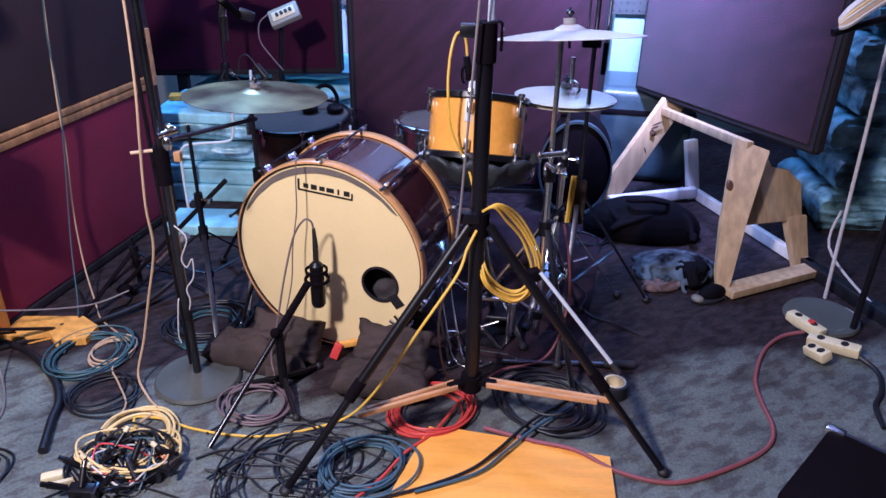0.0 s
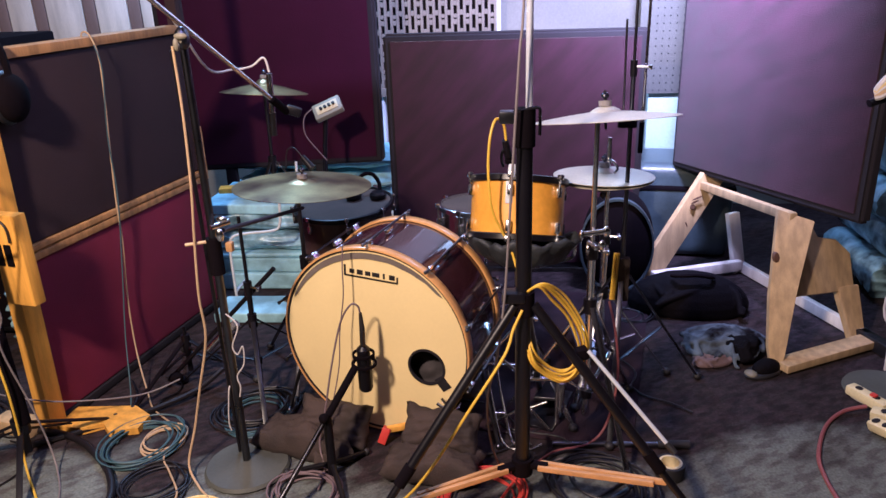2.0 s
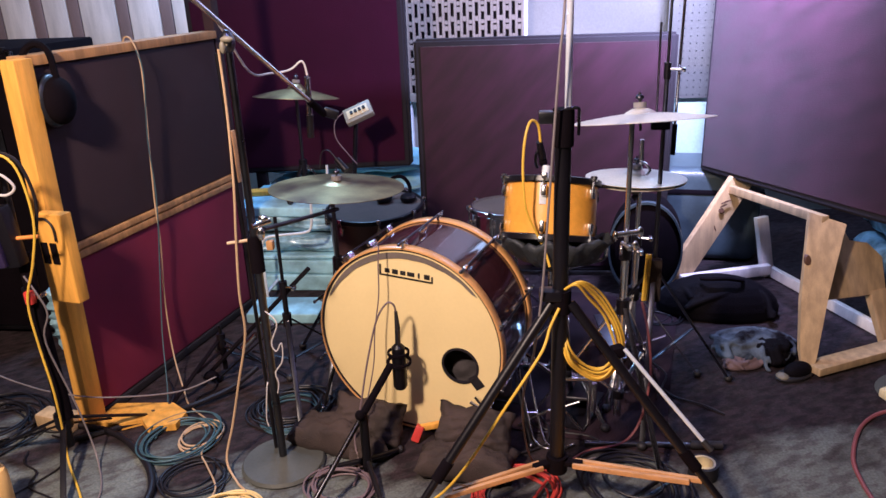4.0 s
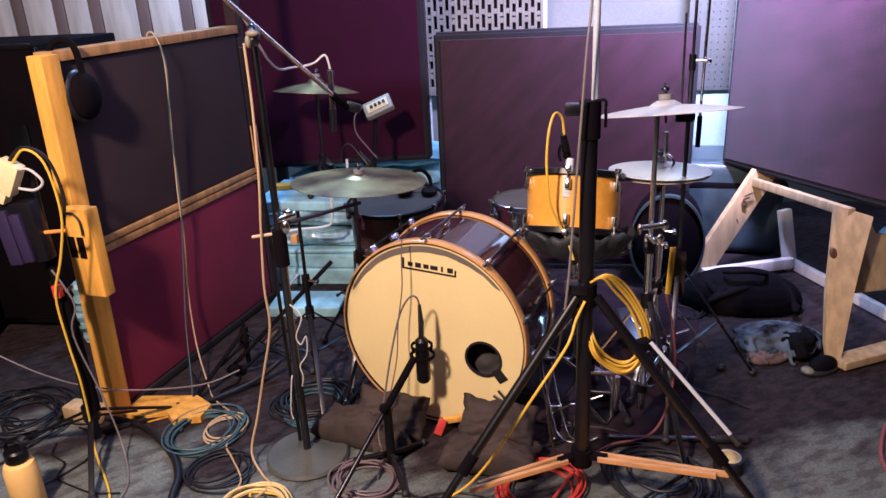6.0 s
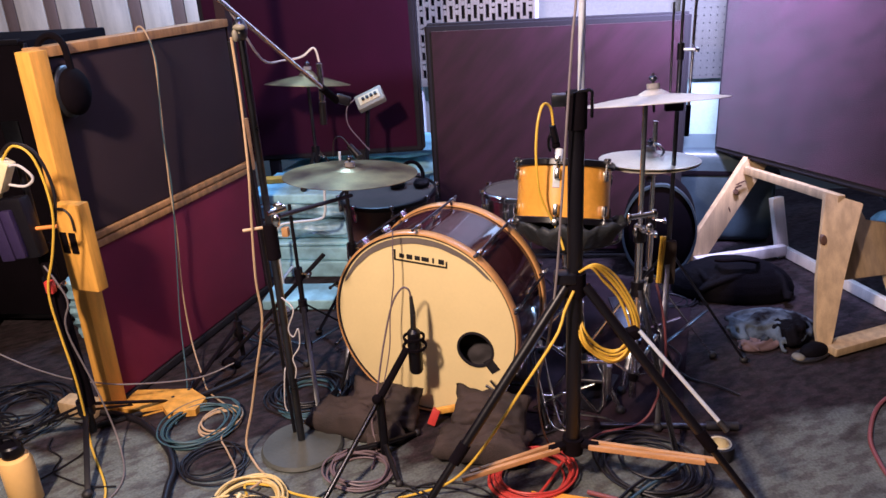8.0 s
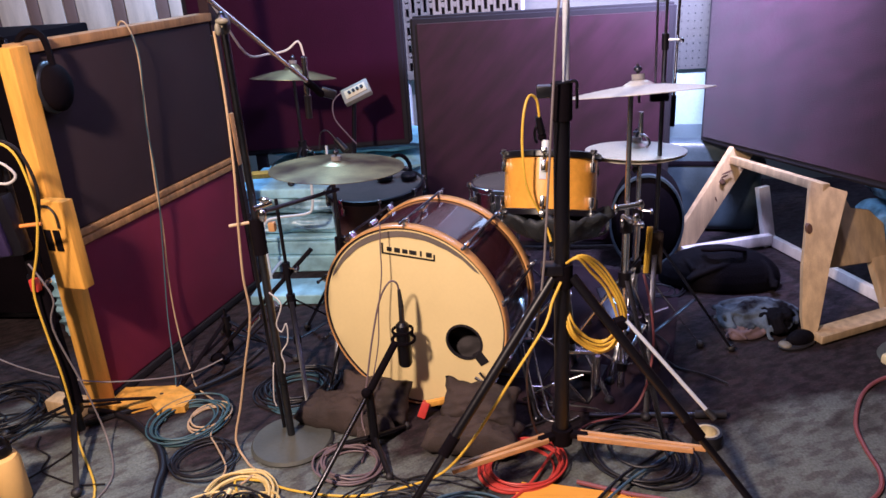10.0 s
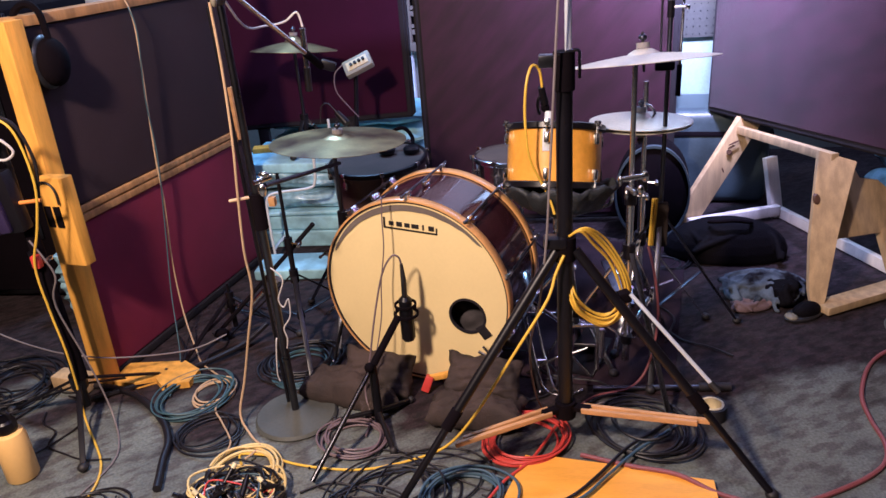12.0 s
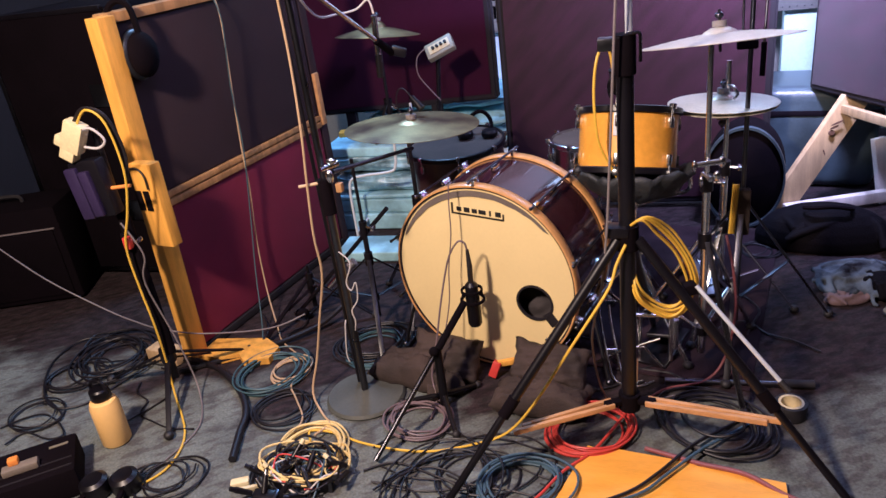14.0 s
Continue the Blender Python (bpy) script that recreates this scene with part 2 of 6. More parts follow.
def part(name, bm, mat, parent, label="", smooth=True):
    """Links a bmesh, given in world metres, as one mesh under a thing or a part."""
    bm.transform(origin(parent).inverted())
    ob = new(name, finish(name, bm, mat, smooth))
    ob.parent = parent
    if label:
        ob["label"] = label
    return ob


def B():
    return bmesh.new()


def box(bm, size, m=None, bevel=0.0, seg=2):
    r = bmesh.ops.create_cube(bm, size=1.0)
    bmesh.ops.transform(bm, matrix=(m or Matrix.Identity(4)) @ Matrix.Diagonal((*size, 1)), verts=r["verts"])
    if bevel:
        edges = list({e for v in r["verts"] for e in v.link_edges})
        bmesh.ops.bevel(bm, geom=edges, offset=bevel, segments=seg, affect="EDGES", profile=0.6)
    return bm


def frame_of(p0, p1, side=None):
    """A pose at p0 whose z runs to p1; side steers x."""
    z = (Vector(p1) - Vector(p0)).normalized()
    s = Vector(side) if side else (V(1, 0, 0) if abs(z.x) < 0.8 else V(0, 1, 0))
    x = (s - z * s.dot(z)).normalized()
    y = z.cross(x)
    return Matrix(((x.x, y.x, z.x, p0[0]), (x.y, y.y, z.y, p0[1]), (x.z, y.z, z.z, p0[2]), (0, 0, 0, 1)))


def board(bm, p0, p1, width, thick, side=None, bevel=0.004):
    length = (Vector(p1) - Vector(p0)).length
    return box(bm, (width, thick, length), frame_of(p0, p1, side) @ Matrix.Translation((0, 0, length / 2)), bevel)


def rod(bm, p0, p1, r0, r1=None, seg=14):
    r1 = r0 if r1 is None else r1
    length = (Vector(p1) - Vector(p0)).length
    r = bmesh.ops.create_cone(bm, cap_ends=True, segments=seg, radius1=r0, radius2=r1, depth=length)
    bmesh.ops.transform(bm, matrix=frame_of(p0, p1) @ Matrix.Translation((0, 0, length / 2)), verts=r["verts"])
    return bm


def ball(bm, at, r, squash=(1, 1, 1), seg=14):
    g = bmesh.ops.create_uvsphere(bm, u_segments=seg, v_segments=max(6, seg // 2 + 1), radius=r)
    bmesh.ops.transform(bm, matrix=Matrix.Translation(at) @ Matrix.Diagonal((*squash, 1)), verts=g["verts"])
    return bm


def lathe(bm, profile, m=None, seg=48, close=False):
    """Turns (radius, height) pairs about z."""
    m = m or Matrix.Identity(4)
    rings = []
    for r, z in profile:
        if r < 1e-5:
            rings.append([bm.verts.new(m @ V(0, 0, z))])
        else:
            rings.append([bm.verts.new(m @ V(r * math.cos(2 * math.pi * i / seg), r * math.sin(2 * math.pi * i / seg), z)) for i in range(seg)])
    pairs = list(zip(rings, rings[1:])) + ([(rings[-1], rings[0])] if close else [])
    for a, b in pairs:
        for i in range(seg):
            j = (i + 1) % seg
            if len(a) == 1 and len(b) > 1:
                bm.faces.new((a[0], b[i], b[j]))
            elif len(b) == 1 and len(a) > 1:
                bm.faces.new((a[i], a[j], b[0]))
            elif len(a) > 1:
                bm.faces.new((a[i], a[j], b[j], b[i]))
    return bm


def smooth_line(pts, steps=5):
    pts = [Vector(p) for p in pts]
    if len(pts) < 3 or steps < 2:
        return pts
    out = []
    for i in range(len(pts) - 1):
        a, b, c, d = pts[max(i - 1, 0)], pts[i], pts[i + 1], pts[min(i + 2, len(pts) - 1)]
        for k in range(steps):
            t = k / steps
            out.append(0.5 * ((2 * b) + (c - a) * t + (2 * a - 5 * b + 4 * c - d) * t * t + (3 * b - a - 3 * c + d) * t ** 3))
    return out + [pts[-1]]


def tube(bm, pts, r, steps=5, seg=7, ground=True):
    """A round cord through pts; it never sinks below the floor."""
    pts = smooth_line(pts, steps)
    if ground:
        pts = [V(p.x, p.y, max(p.z, r * 0.9)) for p in pts]
    n = None
    rings = []
    for i, p in enumerate(pts):
        t = (pts[min(i + 1, len(pts) - 1)] - pts[max(i - 1, 0)])
        t = t.normalized() if t.length > 1e-9 else V(0, 0, 1)
        if n is None:
            n = t.orthogonal().normalized()
        n = (n - t * n.dot(t))
        n = n.normalized() if n.length > 1e-6 else t.orthogonal().normalized()
        b = t.cross(n)
        rings.append([bm.verts.new(p + r * (math.cos(2 * math.pi * k / seg) * n + math.sin(2 * math.pi * k / seg) * b)) for k in range(seg)])
    for a, b in zip(rings, rings[1:]):
        for k in range(seg):
            j = (k + 1) % seg
            bm.faces.new((a[k], a[j], b[j], b[k]))
    bm.faces.new(rings[0][::-1])
    bm.faces.new(rings[-1])
    return bm


def coil(rng, cx, cy, r, turns, squash=0.85, turn=0.0, height=0.03, wobble=0.14, per=9, start=0.0):
    """Loose loops of cable lying on the floor."""
    out = []
    count = int(turns * per)
    for k in range(count + 1):
        if k % per == 0:
            ox, oy, rr = rng.uniform(-wobble, wobble) * r * 0.6, rng.uniform(-wobble, wobble) * r * 0.6, r * (1 + rng.uniform(-wobble, wobble))
            if k == 0:
                px, py, pr = ox, oy, rr
            qx, qy, qr = px, py, pr
            px, py, pr = ox, oy, rr
        f = (k % per) / per
        ax, ay, ar = qx + (px - qx) * f, qy + (py - qy) * f, qr + (pr - qr) * f
        a = start + 2 * math.pi * k / per
        x, y = ar * math.cos(a), ar * squash * math.sin(a)
        out.append((cx + ax + x * math.cos(turn) - y * math.sin(turn), cy + ay + x * math.sin(turn) + y * math.cos(turn),
                    0.004 + height * (k / max(1, count)) * (0.6 + 0.4 * rng.random())))
    return out


def cable(name, pts, r, mat, label, category="cable", steps=5, seg=7, ground=True, group=""):
    return solid(name, tube(B(), pts, r, steps, seg, ground), mat, label, category, group)


def sheet_noise(bm, amount, scale):
    for v in bm.verts:
        d = noise.noise_vector(v.co * scale)
        v.co += d * amount


def cushion(name, at, size, turn, mat, label, category, group="", tilt=(0, 0)):
    """A stuffed bag with pinched corners and creases."""
    bm = B()
    bmesh.ops.create_grid(bm, x_segments=26, y_segments=18, size=0.5)
    ret = bmesh.ops.duplicate(bm, geom=bm.verts[:] + bm.edges[:] + bm.faces[:])
    low = {v for v in ret["geom"] if isinstance(v, bmesh.types.BMVert)}
    for v in bm.verts:
        x, y = v.co.x * 2, v.co.y * 2
        puff = (max(0, 1 - abs(x) ** 3.0) * max(0, 1 - abs(y) ** 3.0)) ** 0.42
        pinch = 1 - 0.10 * (1 - abs(x * y)) * max(abs(x), abs(y)) ** 4
        crease = (0.10 * math.sin(9 * x + 5 * y) + 0.09 * math.sin(13 * y - 7 * x) + 0.10 * abs(x) * math.sin(19 * y + 3)) * puff
        v.co = V(v.co.x * pinch * size[0], v.co.y * pinch * size[1], (puff * 0.5 + crease * 0.5) * size[2] * (-1 if v in low else 1))
    bmesh.ops.remove_doubles(bm, verts=bm.verts, dist=0.0015)
    sheet_noise(bm, 0.012, 16)
    sheet_noise(bm, 0.007, 38)
    bm.transform(pose(*at, tilt[0], tilt[1], turn))
    return soft(solid(name, bm, mat, label, category, group))


# ---- the room ----
X0, X1, Y0, Y1, H = -3.7, 3.0, -2.6, 4.75, 2.8


def wall(name, size, at, mat, label):
    return solid(name, box(B(), size, Matrix.Translation(at)), mat, label, "wall", kind="structure", smooth=False)


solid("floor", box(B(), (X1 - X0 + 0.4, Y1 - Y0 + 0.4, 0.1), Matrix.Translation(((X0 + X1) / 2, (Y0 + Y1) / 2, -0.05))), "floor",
      "worn grey-green screed floor with brown stains and shade painted in behind the kit", "floor", kind="structure", smooth=False)
wall("wall_north", (X1 - X0 + 0.4, 0.15, H), ((X0 + X1) / 2, Y1 + 0.075, H / 2), "rearwall", "pale blue-grey plastered wall behind the screens")
wall("wall_south", (X1 - X0 + 0.4, 0.15, H), ((X0 + X1) / 2, Y0 - 0.075, H / 2), "wall", "dark painted studio wall")
wall("wall_west", (0.15, Y1 - Y0, H), (X0 - 0.075, (Y0 + Y1) / 2, H / 2), "wall", "dark painted studio wall")
wall("wall_east", (0.15, Y1 - Y0, H), (X1 + 0.075, (Y0 + Y1) / 2, H / 2), "wall", "dark painted studio wall")
solid("ceiling", box(B(), (X1 - X0 + 0.4, Y1 - Y0 + 0.4, 0.1), Matrix.Translation(((X0 + X1) / 2, (Y0 + Y1) / 2, H + 0.05))), "ceiling",
      "dim boarded studio ceiling", "ceiling", kind="structure", smooth=False)


def ceiling_fixture(at, r):
    t = thing("ceiling_lamp", "round white ceiling lamp above the drum kit", "lamp", (at[0], at[1], H), "ceiling lamps")
    part("housing", lathe(B(), [(0, H), (r + 0.03, H), (r + 0.03, H - 0.05), (r, H - 0.05), (r, H - 0.02), (0, H - 0.02)], Matrix.Translation((at[0], at[1], 0)), 32), "white", t)


for at, r in ((COOL_AT, 0.32), (REAR_AT, 0.38), (SIDE_AT, 0.33)):
    ceiling_fixture(at, r)


def pendant_lamp():
    t = thing("pendant_lamp", "white pendant lamp hanging from the ceiling", "lamp", (PINK_AT[0], PINK_AT[1], H))
    aim = (V(*PINK_TO) - V(*PINK_AT)).normalized()
    back = V(*PINK_AT) - aim * 0.09
    part("shade", lathe(B(), [(0.03, 0), (0.15, 0.085), (0.145, 0.085), (0.025, 0.004)], frame_of(back, V(*PINK_AT)), 32, True), "white", t)
    part("flex", tube(B(), [back, back + V(-0.02, -0.05, 0.1), (PINK_AT[0], PINK_AT[1], H)], 0.004, ground=False), "c_black", t)


pendant_lamp()


def spot_lamp():
    x, y, z = WARM_AT
    t = thing("spot_lamp", "black warm spot lamp hanging from the ceiling", "lamp", (x, y, H))
    d = (V(-0.3, 2.2, 0.3) - V(x, y, z)).normalized()
    back = V(x, y, z) - d * 0.15
    part("shade", lathe(B(), [(0.05, 0), (0.15, 0.12), (0.145, 0.12), (0.045, 0.003)], frame_of(back, V(x, y, z)), 32, True), "black", t)
    part("stem", rod(B(), back, (back.x, back.y, H), 0.012), "black", t)
    part("rose", rod(B(), (back.x, back.y, H - 0.025), (back.x, back.y, H), 0.05), "black", t)


spot_lamp()

# board cladding on the rear wall
clad = thing("cladding", "upright limewashed and grey boards on the rear wall", "cladding", (-3.0, Y1, 0), kind="structure")
rng = random.Random(4)
x = X0 + 0.02
i = 0
while x < -2.05:
    w = rng.choice((0.17, 0.21, 0.25)) if i % 2 == 0 else 0.085
    part("plank", box(B(), (w - 0.008, 0.022, H - 0.3), Matrix.Translation((x + w / 2, Y1 - 0.014, (H - 0.3) / 2 + 0.05)), 0.003), "plank_a" if i % 2 == 0 else "plank_b", clad)
    x += w
    i += 1


# ---- pierced grille on the rear wall ----
def pierced_grille(x0, x1, z0, z1, y):
    t = thing("pierced_grille", "stone-coloured pierced grille with staggered upright slots", "grille", ((x0 + x1) / 2, y, z0), kind="structure")
    part("backing", box(B(), (x1 - x0, 0.02, z1 - z0), Matrix.Translation(((x0 + x1) / 2, y + 0.05, (z0 + z1) / 2))), "edge", t)
    pitch, row = 0.036, 0.105
    bars, rungs = B(), B()
    k = 0
    x = x0
    while x <= x1 + 1e-6:
        box(bars, (0.017, 0.03, z1 - z0), Matrix.Translation((x, y + 0.02, (z0 + z1) / 2)), 0.003, 1)
        z = z0 + (row / 2 if k % 2 else 0)
        while z < z1:
            if x + pitch <= x1 + 1e-6:
                box(rungs, (pitch - 0.012, 0.026, 0.03), Matrix.Translation((x + pitch / 2, y + 0.02, z + 0.015)), 0.003, 1)
                if k % 2:
                    rod(rungs, (x + pitch / 2, y + 0.004, z + 0.05), (x + pitch / 2, y + 0.034, z + 0.05), 0.012, seg=10)
            z += row
        k += 1
        x += pitch
    part("bars", bars, "grille", t)
    part("rungs", rungs, "grille", t)
    part("bottom_rail", box(B(), (x1 - x0 + 0.03, 0.045, 0.05), Matrix.Translation(((x0 + x1) / 2, y + 0.02, z0 - 0.02)), 0.004), "grille", t)


pierced_grille(-0.74, -0.02, 0.80, 2.0, 4.55)
for post_x in (-0.74, -0.02):
    solid("trim", box(B(), (0.06, 0.06, 2.0), Matrix.Translation((post_x, 4.63, 1.0)), 0.004), "white", "white painted upright beside the grille", "trim", kind="structure")
solid("trim", box(B(), (0.34, 0.07, 2.3), Matrix.Translation((1.02, 4.42, 1.15)), 0.006), "column", "pale cyan painted column behind the screens", "column", kind="structure")
hang = thing("perforated_panel", "beige-grey perforated panel hung on the white column", "panel", (0.94, 4.36, 0.74))
part("sheet", box(B(), (0.24, 0.012, 0.8), Matrix.Translation((0.895, 4.35, 1.18)), 0.003), "panel", hang)
first = None
for a in range(6):
    for b in range(18):
        if first is None:
            first = part("perforation", rod(B(), (0.83, 4.345, 0.80), (0.83, 4.339, 0.80), 0.0035, seg=6), "slate", hang)
            dot = first
        else:
            dot = new("perforation", first.data)
            dot.parent = hang
        dot.location = (a * 0.035, 0, b * 0.04)


# ---- acoustic screens ----
def corner_panel(bm, a, b, z_a, z_b, height, thick):
    """A slab from a to b (plan points) whose lower edge runs from z_a to z_b."""
    d = (V(*b, 0) - V(*a, 0)).normalized()
    n = V(-d.y, d.x, 0) * thick / 2
    vs = []
    for (p, z) in ((a, z_a), (b, z_b), (b, z_b + height), (a, z_a + height)):
        for s in (-1, 1):
            vs.append(bm.verts.new(V(p[0], p[1], z) + n * s))
    for f in ((0, 2, 4, 6), (7, 5, 3, 1), (0, 1, 3, 2), (2, 3, 5, 4), (4, 5, 7, 6), (6, 7, 1, 0)):
        bm.faces.new([vs[i] for i in f])
    bmesh.ops.bevel(bm, geom=bm.edges[:], offset=0.012, segments=3, affect="EDGES")
    return bm


def slab(bm, outline, thick):
    """A flat piece with the given outline; its thickness runs away from the room's front."""
    pts = [V(*p) for p in outline]
    mid = sum(pts, V(0, 0, 0)) / len(pts)
    n = V(0, 0, 0)
    for p, q in zip(pts, pts[1:] + pts[:1]):
        n += (p - mid).cross(q - mid)
    n.normalize()
    if n.y < 0:
        n = -n
    front = [bm.verts.new(p - n * (p - mid).dot(n)) for p in pts]
    back = [bm.verts.new(v.co + n * thick) for v in front]
    bm.faces.new(front)
    bm.faces.new(back[::-1])
    for k in range(len(pts)):
        j = (k + 1) % len(pts)
        bm.faces.new((front[k], front[j], back[j], back[k]))
    bmesh.ops.bevel(bm, geom=bm.edges[:], offset=0.003, segments=2, affect="EDGES")
    return bm


def inset(a, b, m):
    d = (V(*b, 0) - V(*a, 0)).normalized()
    return (a[0] + d.x * m, a[1] + d.y * m), (b[0] - d.x * m, b[1] - d.y * m)


# screen beside the kit: pine frame, charcoal cloth above, maroon below
def side_screen():
    a, b = V(-1.545, 2.15, 0), V(-1.335, 3.21, 0)
    d = (b - a).normalized()
    n = V(d.y, -d.x, 0)
    t = thing("acoustic_screen", "pine-framed acoustic screen with charcoal cloth above maroon cloth", "screen", (a.x, a.y, 0), "acoustic screens")
    up = V(0, 0, 1)
    top = 1.29

    def bar(name, p, q, w, th, side, mat="pine"):
        return part(name, board(B(), p, q, w, th, side), mat, t)

    bar("post", a + n * 0.014, a + n * 0.042 + up * top, 0.058, 0.07, n)
    bar("post", b + up * 0.0, b + up * 1.62, 0.05, 0.05, n, "charcoal")
    part("cleat", board(B(), b + n * 0.034 - d * 0.012 + up * 0.62, b + n * 0.034 - d * 0.012 + up * 0.86, 0.018, 0.032, n), "oak", t, "short pine cleat on the far post")
    # rails take the dimmed pine, as less light reaches them than the post
    bar("top_rail", a + up * (top - 0.012) + d * 0.04, b + up * (top - 0.012) - d * 0.03, 0.075, 0.032, n, "pine_dull")
    bar("middle_rail", a + up * 0.655 + d * 0.04, b + up * 0.655 - d * 0.03, 0.07, 0.022, n, "pine_dull")
    bar("middle_rail", a + up * 0.625 + d * 0.04, b + up * 0.625 - d * 0.03, 0.07, 0.026, n, "pine_dull")
    bar("bottom_rail", a + up * 0.02 + d * 0.04, b + up * 0.02 - d * 0.03, 0.07, 0.03, n, "edge")

    def cloth(z0, z1, mat):
        bm = B()
        box(bm, (0.05, (b - a).length - 0.07, z1 - z0), Matrix.Translation(((a + b) / 2) + up * ((z0 + z1) / 2)) @ frame_of((0, 0, 0), (0, 0, 1), n), 0.008, 3)
        return part("cloth_panel", bm, mat, t)

    cloth(0.036, 0.612, "maroon")
    cloth(0.667, top - 0.03, "charcoal")
    # clamp board with slots on the near post
    c = a - d * 0.060 + n * 0.112
    plate = part("clamp_board", board(B(), c + up * 0.53, c + up * 0.83, 0.105, 0.045, n, 0.006), "pine", t)
    for s in (-0.036, 0.0):
        q = c - d * 0.0225 + n * s
        part("slot", board(B(), q + up * 0.665 - d * 0.001, q + up * 0.735 - d * 0.001, 0.024, 0.008, n, 0.001), "matt", plate)
    # cable loop tucked into the slots
    q = c - d * 0.028
    part("tie_loop", tube(B(), [q - n * 0.062 + up * 0.79, q - n * 0.045 + up * 0.812, q - n * 0.005 + up * 0.815, q + n * 0.018 + up * 0.79, q + n * 0.02 + up * 0.745], 0.0038, ground=False), "c_black", plate)
    # feet
    part("foot", board(B(), a - n * 0.17 + up * 0.030 - d * 0.045, a - n * 0.012 + up * 0.030 - d * 0.045, 0.07, 0.056, d, 0.01), "pine_grey", t)
    bm = B()
    pts = [a + n * 0.03 + d * 0.10, a + n * 0.24 + d * 0.16, a + n * 0.33 + d * 0.12, a + n * 0.34 + d * 0.04, a + n * 0.25 + d * 0.0, a + n * 0.20 + d * 0.035,
           a + n * 0.15 - d * 0.01, a + n * 0.05 - d * 0.02]
    low = [bm.verts.new(p + up * 0.003) for p in pts]
    high = [bm.verts.new(p + up * 0.028) for p in pts]
    bm.faces.new(low[::-1])
    bm.faces.new(high)
    for k in range(len(pts)):
        bm.faces.new((low[k], low[(k + 1) % len(pts)], high[(k + 1) % len(pts)], high[k]))
    part("foot", bm, "pine", t, "shaped pine foot", smooth=False)


side_screen()


def cloth_screen(name, a, b, z_a, z_b, height, mat, label, legs, thick=0.07):
    t = thing(name, label, "screen", (a[0], a[1], 0), "acoustic screens")
    part("edging", corner_panel(B(), a, b, z_a, z_b, height, thick), "edge", t)
    ia, ib = inset(a, b, 0.022)
    part("cloth_panel", corner_panel(B(), ia, ib, z_a + 0.022, z_b + 0.022, height - 0.044, thick + 0.012), mat, t)
    for p, z in legs:
        part("leg", board(B(), (*p, 0), (*p, z), 0.06, 0.04), "edge", t)
    return t


cloth_screen("acoustic_screen", (-1.82, 4.03), (-0.62, 3.99), 0.44, 0.50, 0.99, "maroon_dark", "dark maroon cloth acoustic screen raised on dark legs",
             (((-1.51, 4.02), 0.46), ((-0.98, 4.0), 0.49)))
cloth_screen("acoustic_screen", (-0.52, 3.62), (0.70, 3.62), 0.03, 0.03, 1.17, "purple", "plum cloth acoustic screen with black edging on the floor",
             (((-0.45, 3.67), 0.3), ((0.62, 3.67), 0.3)))


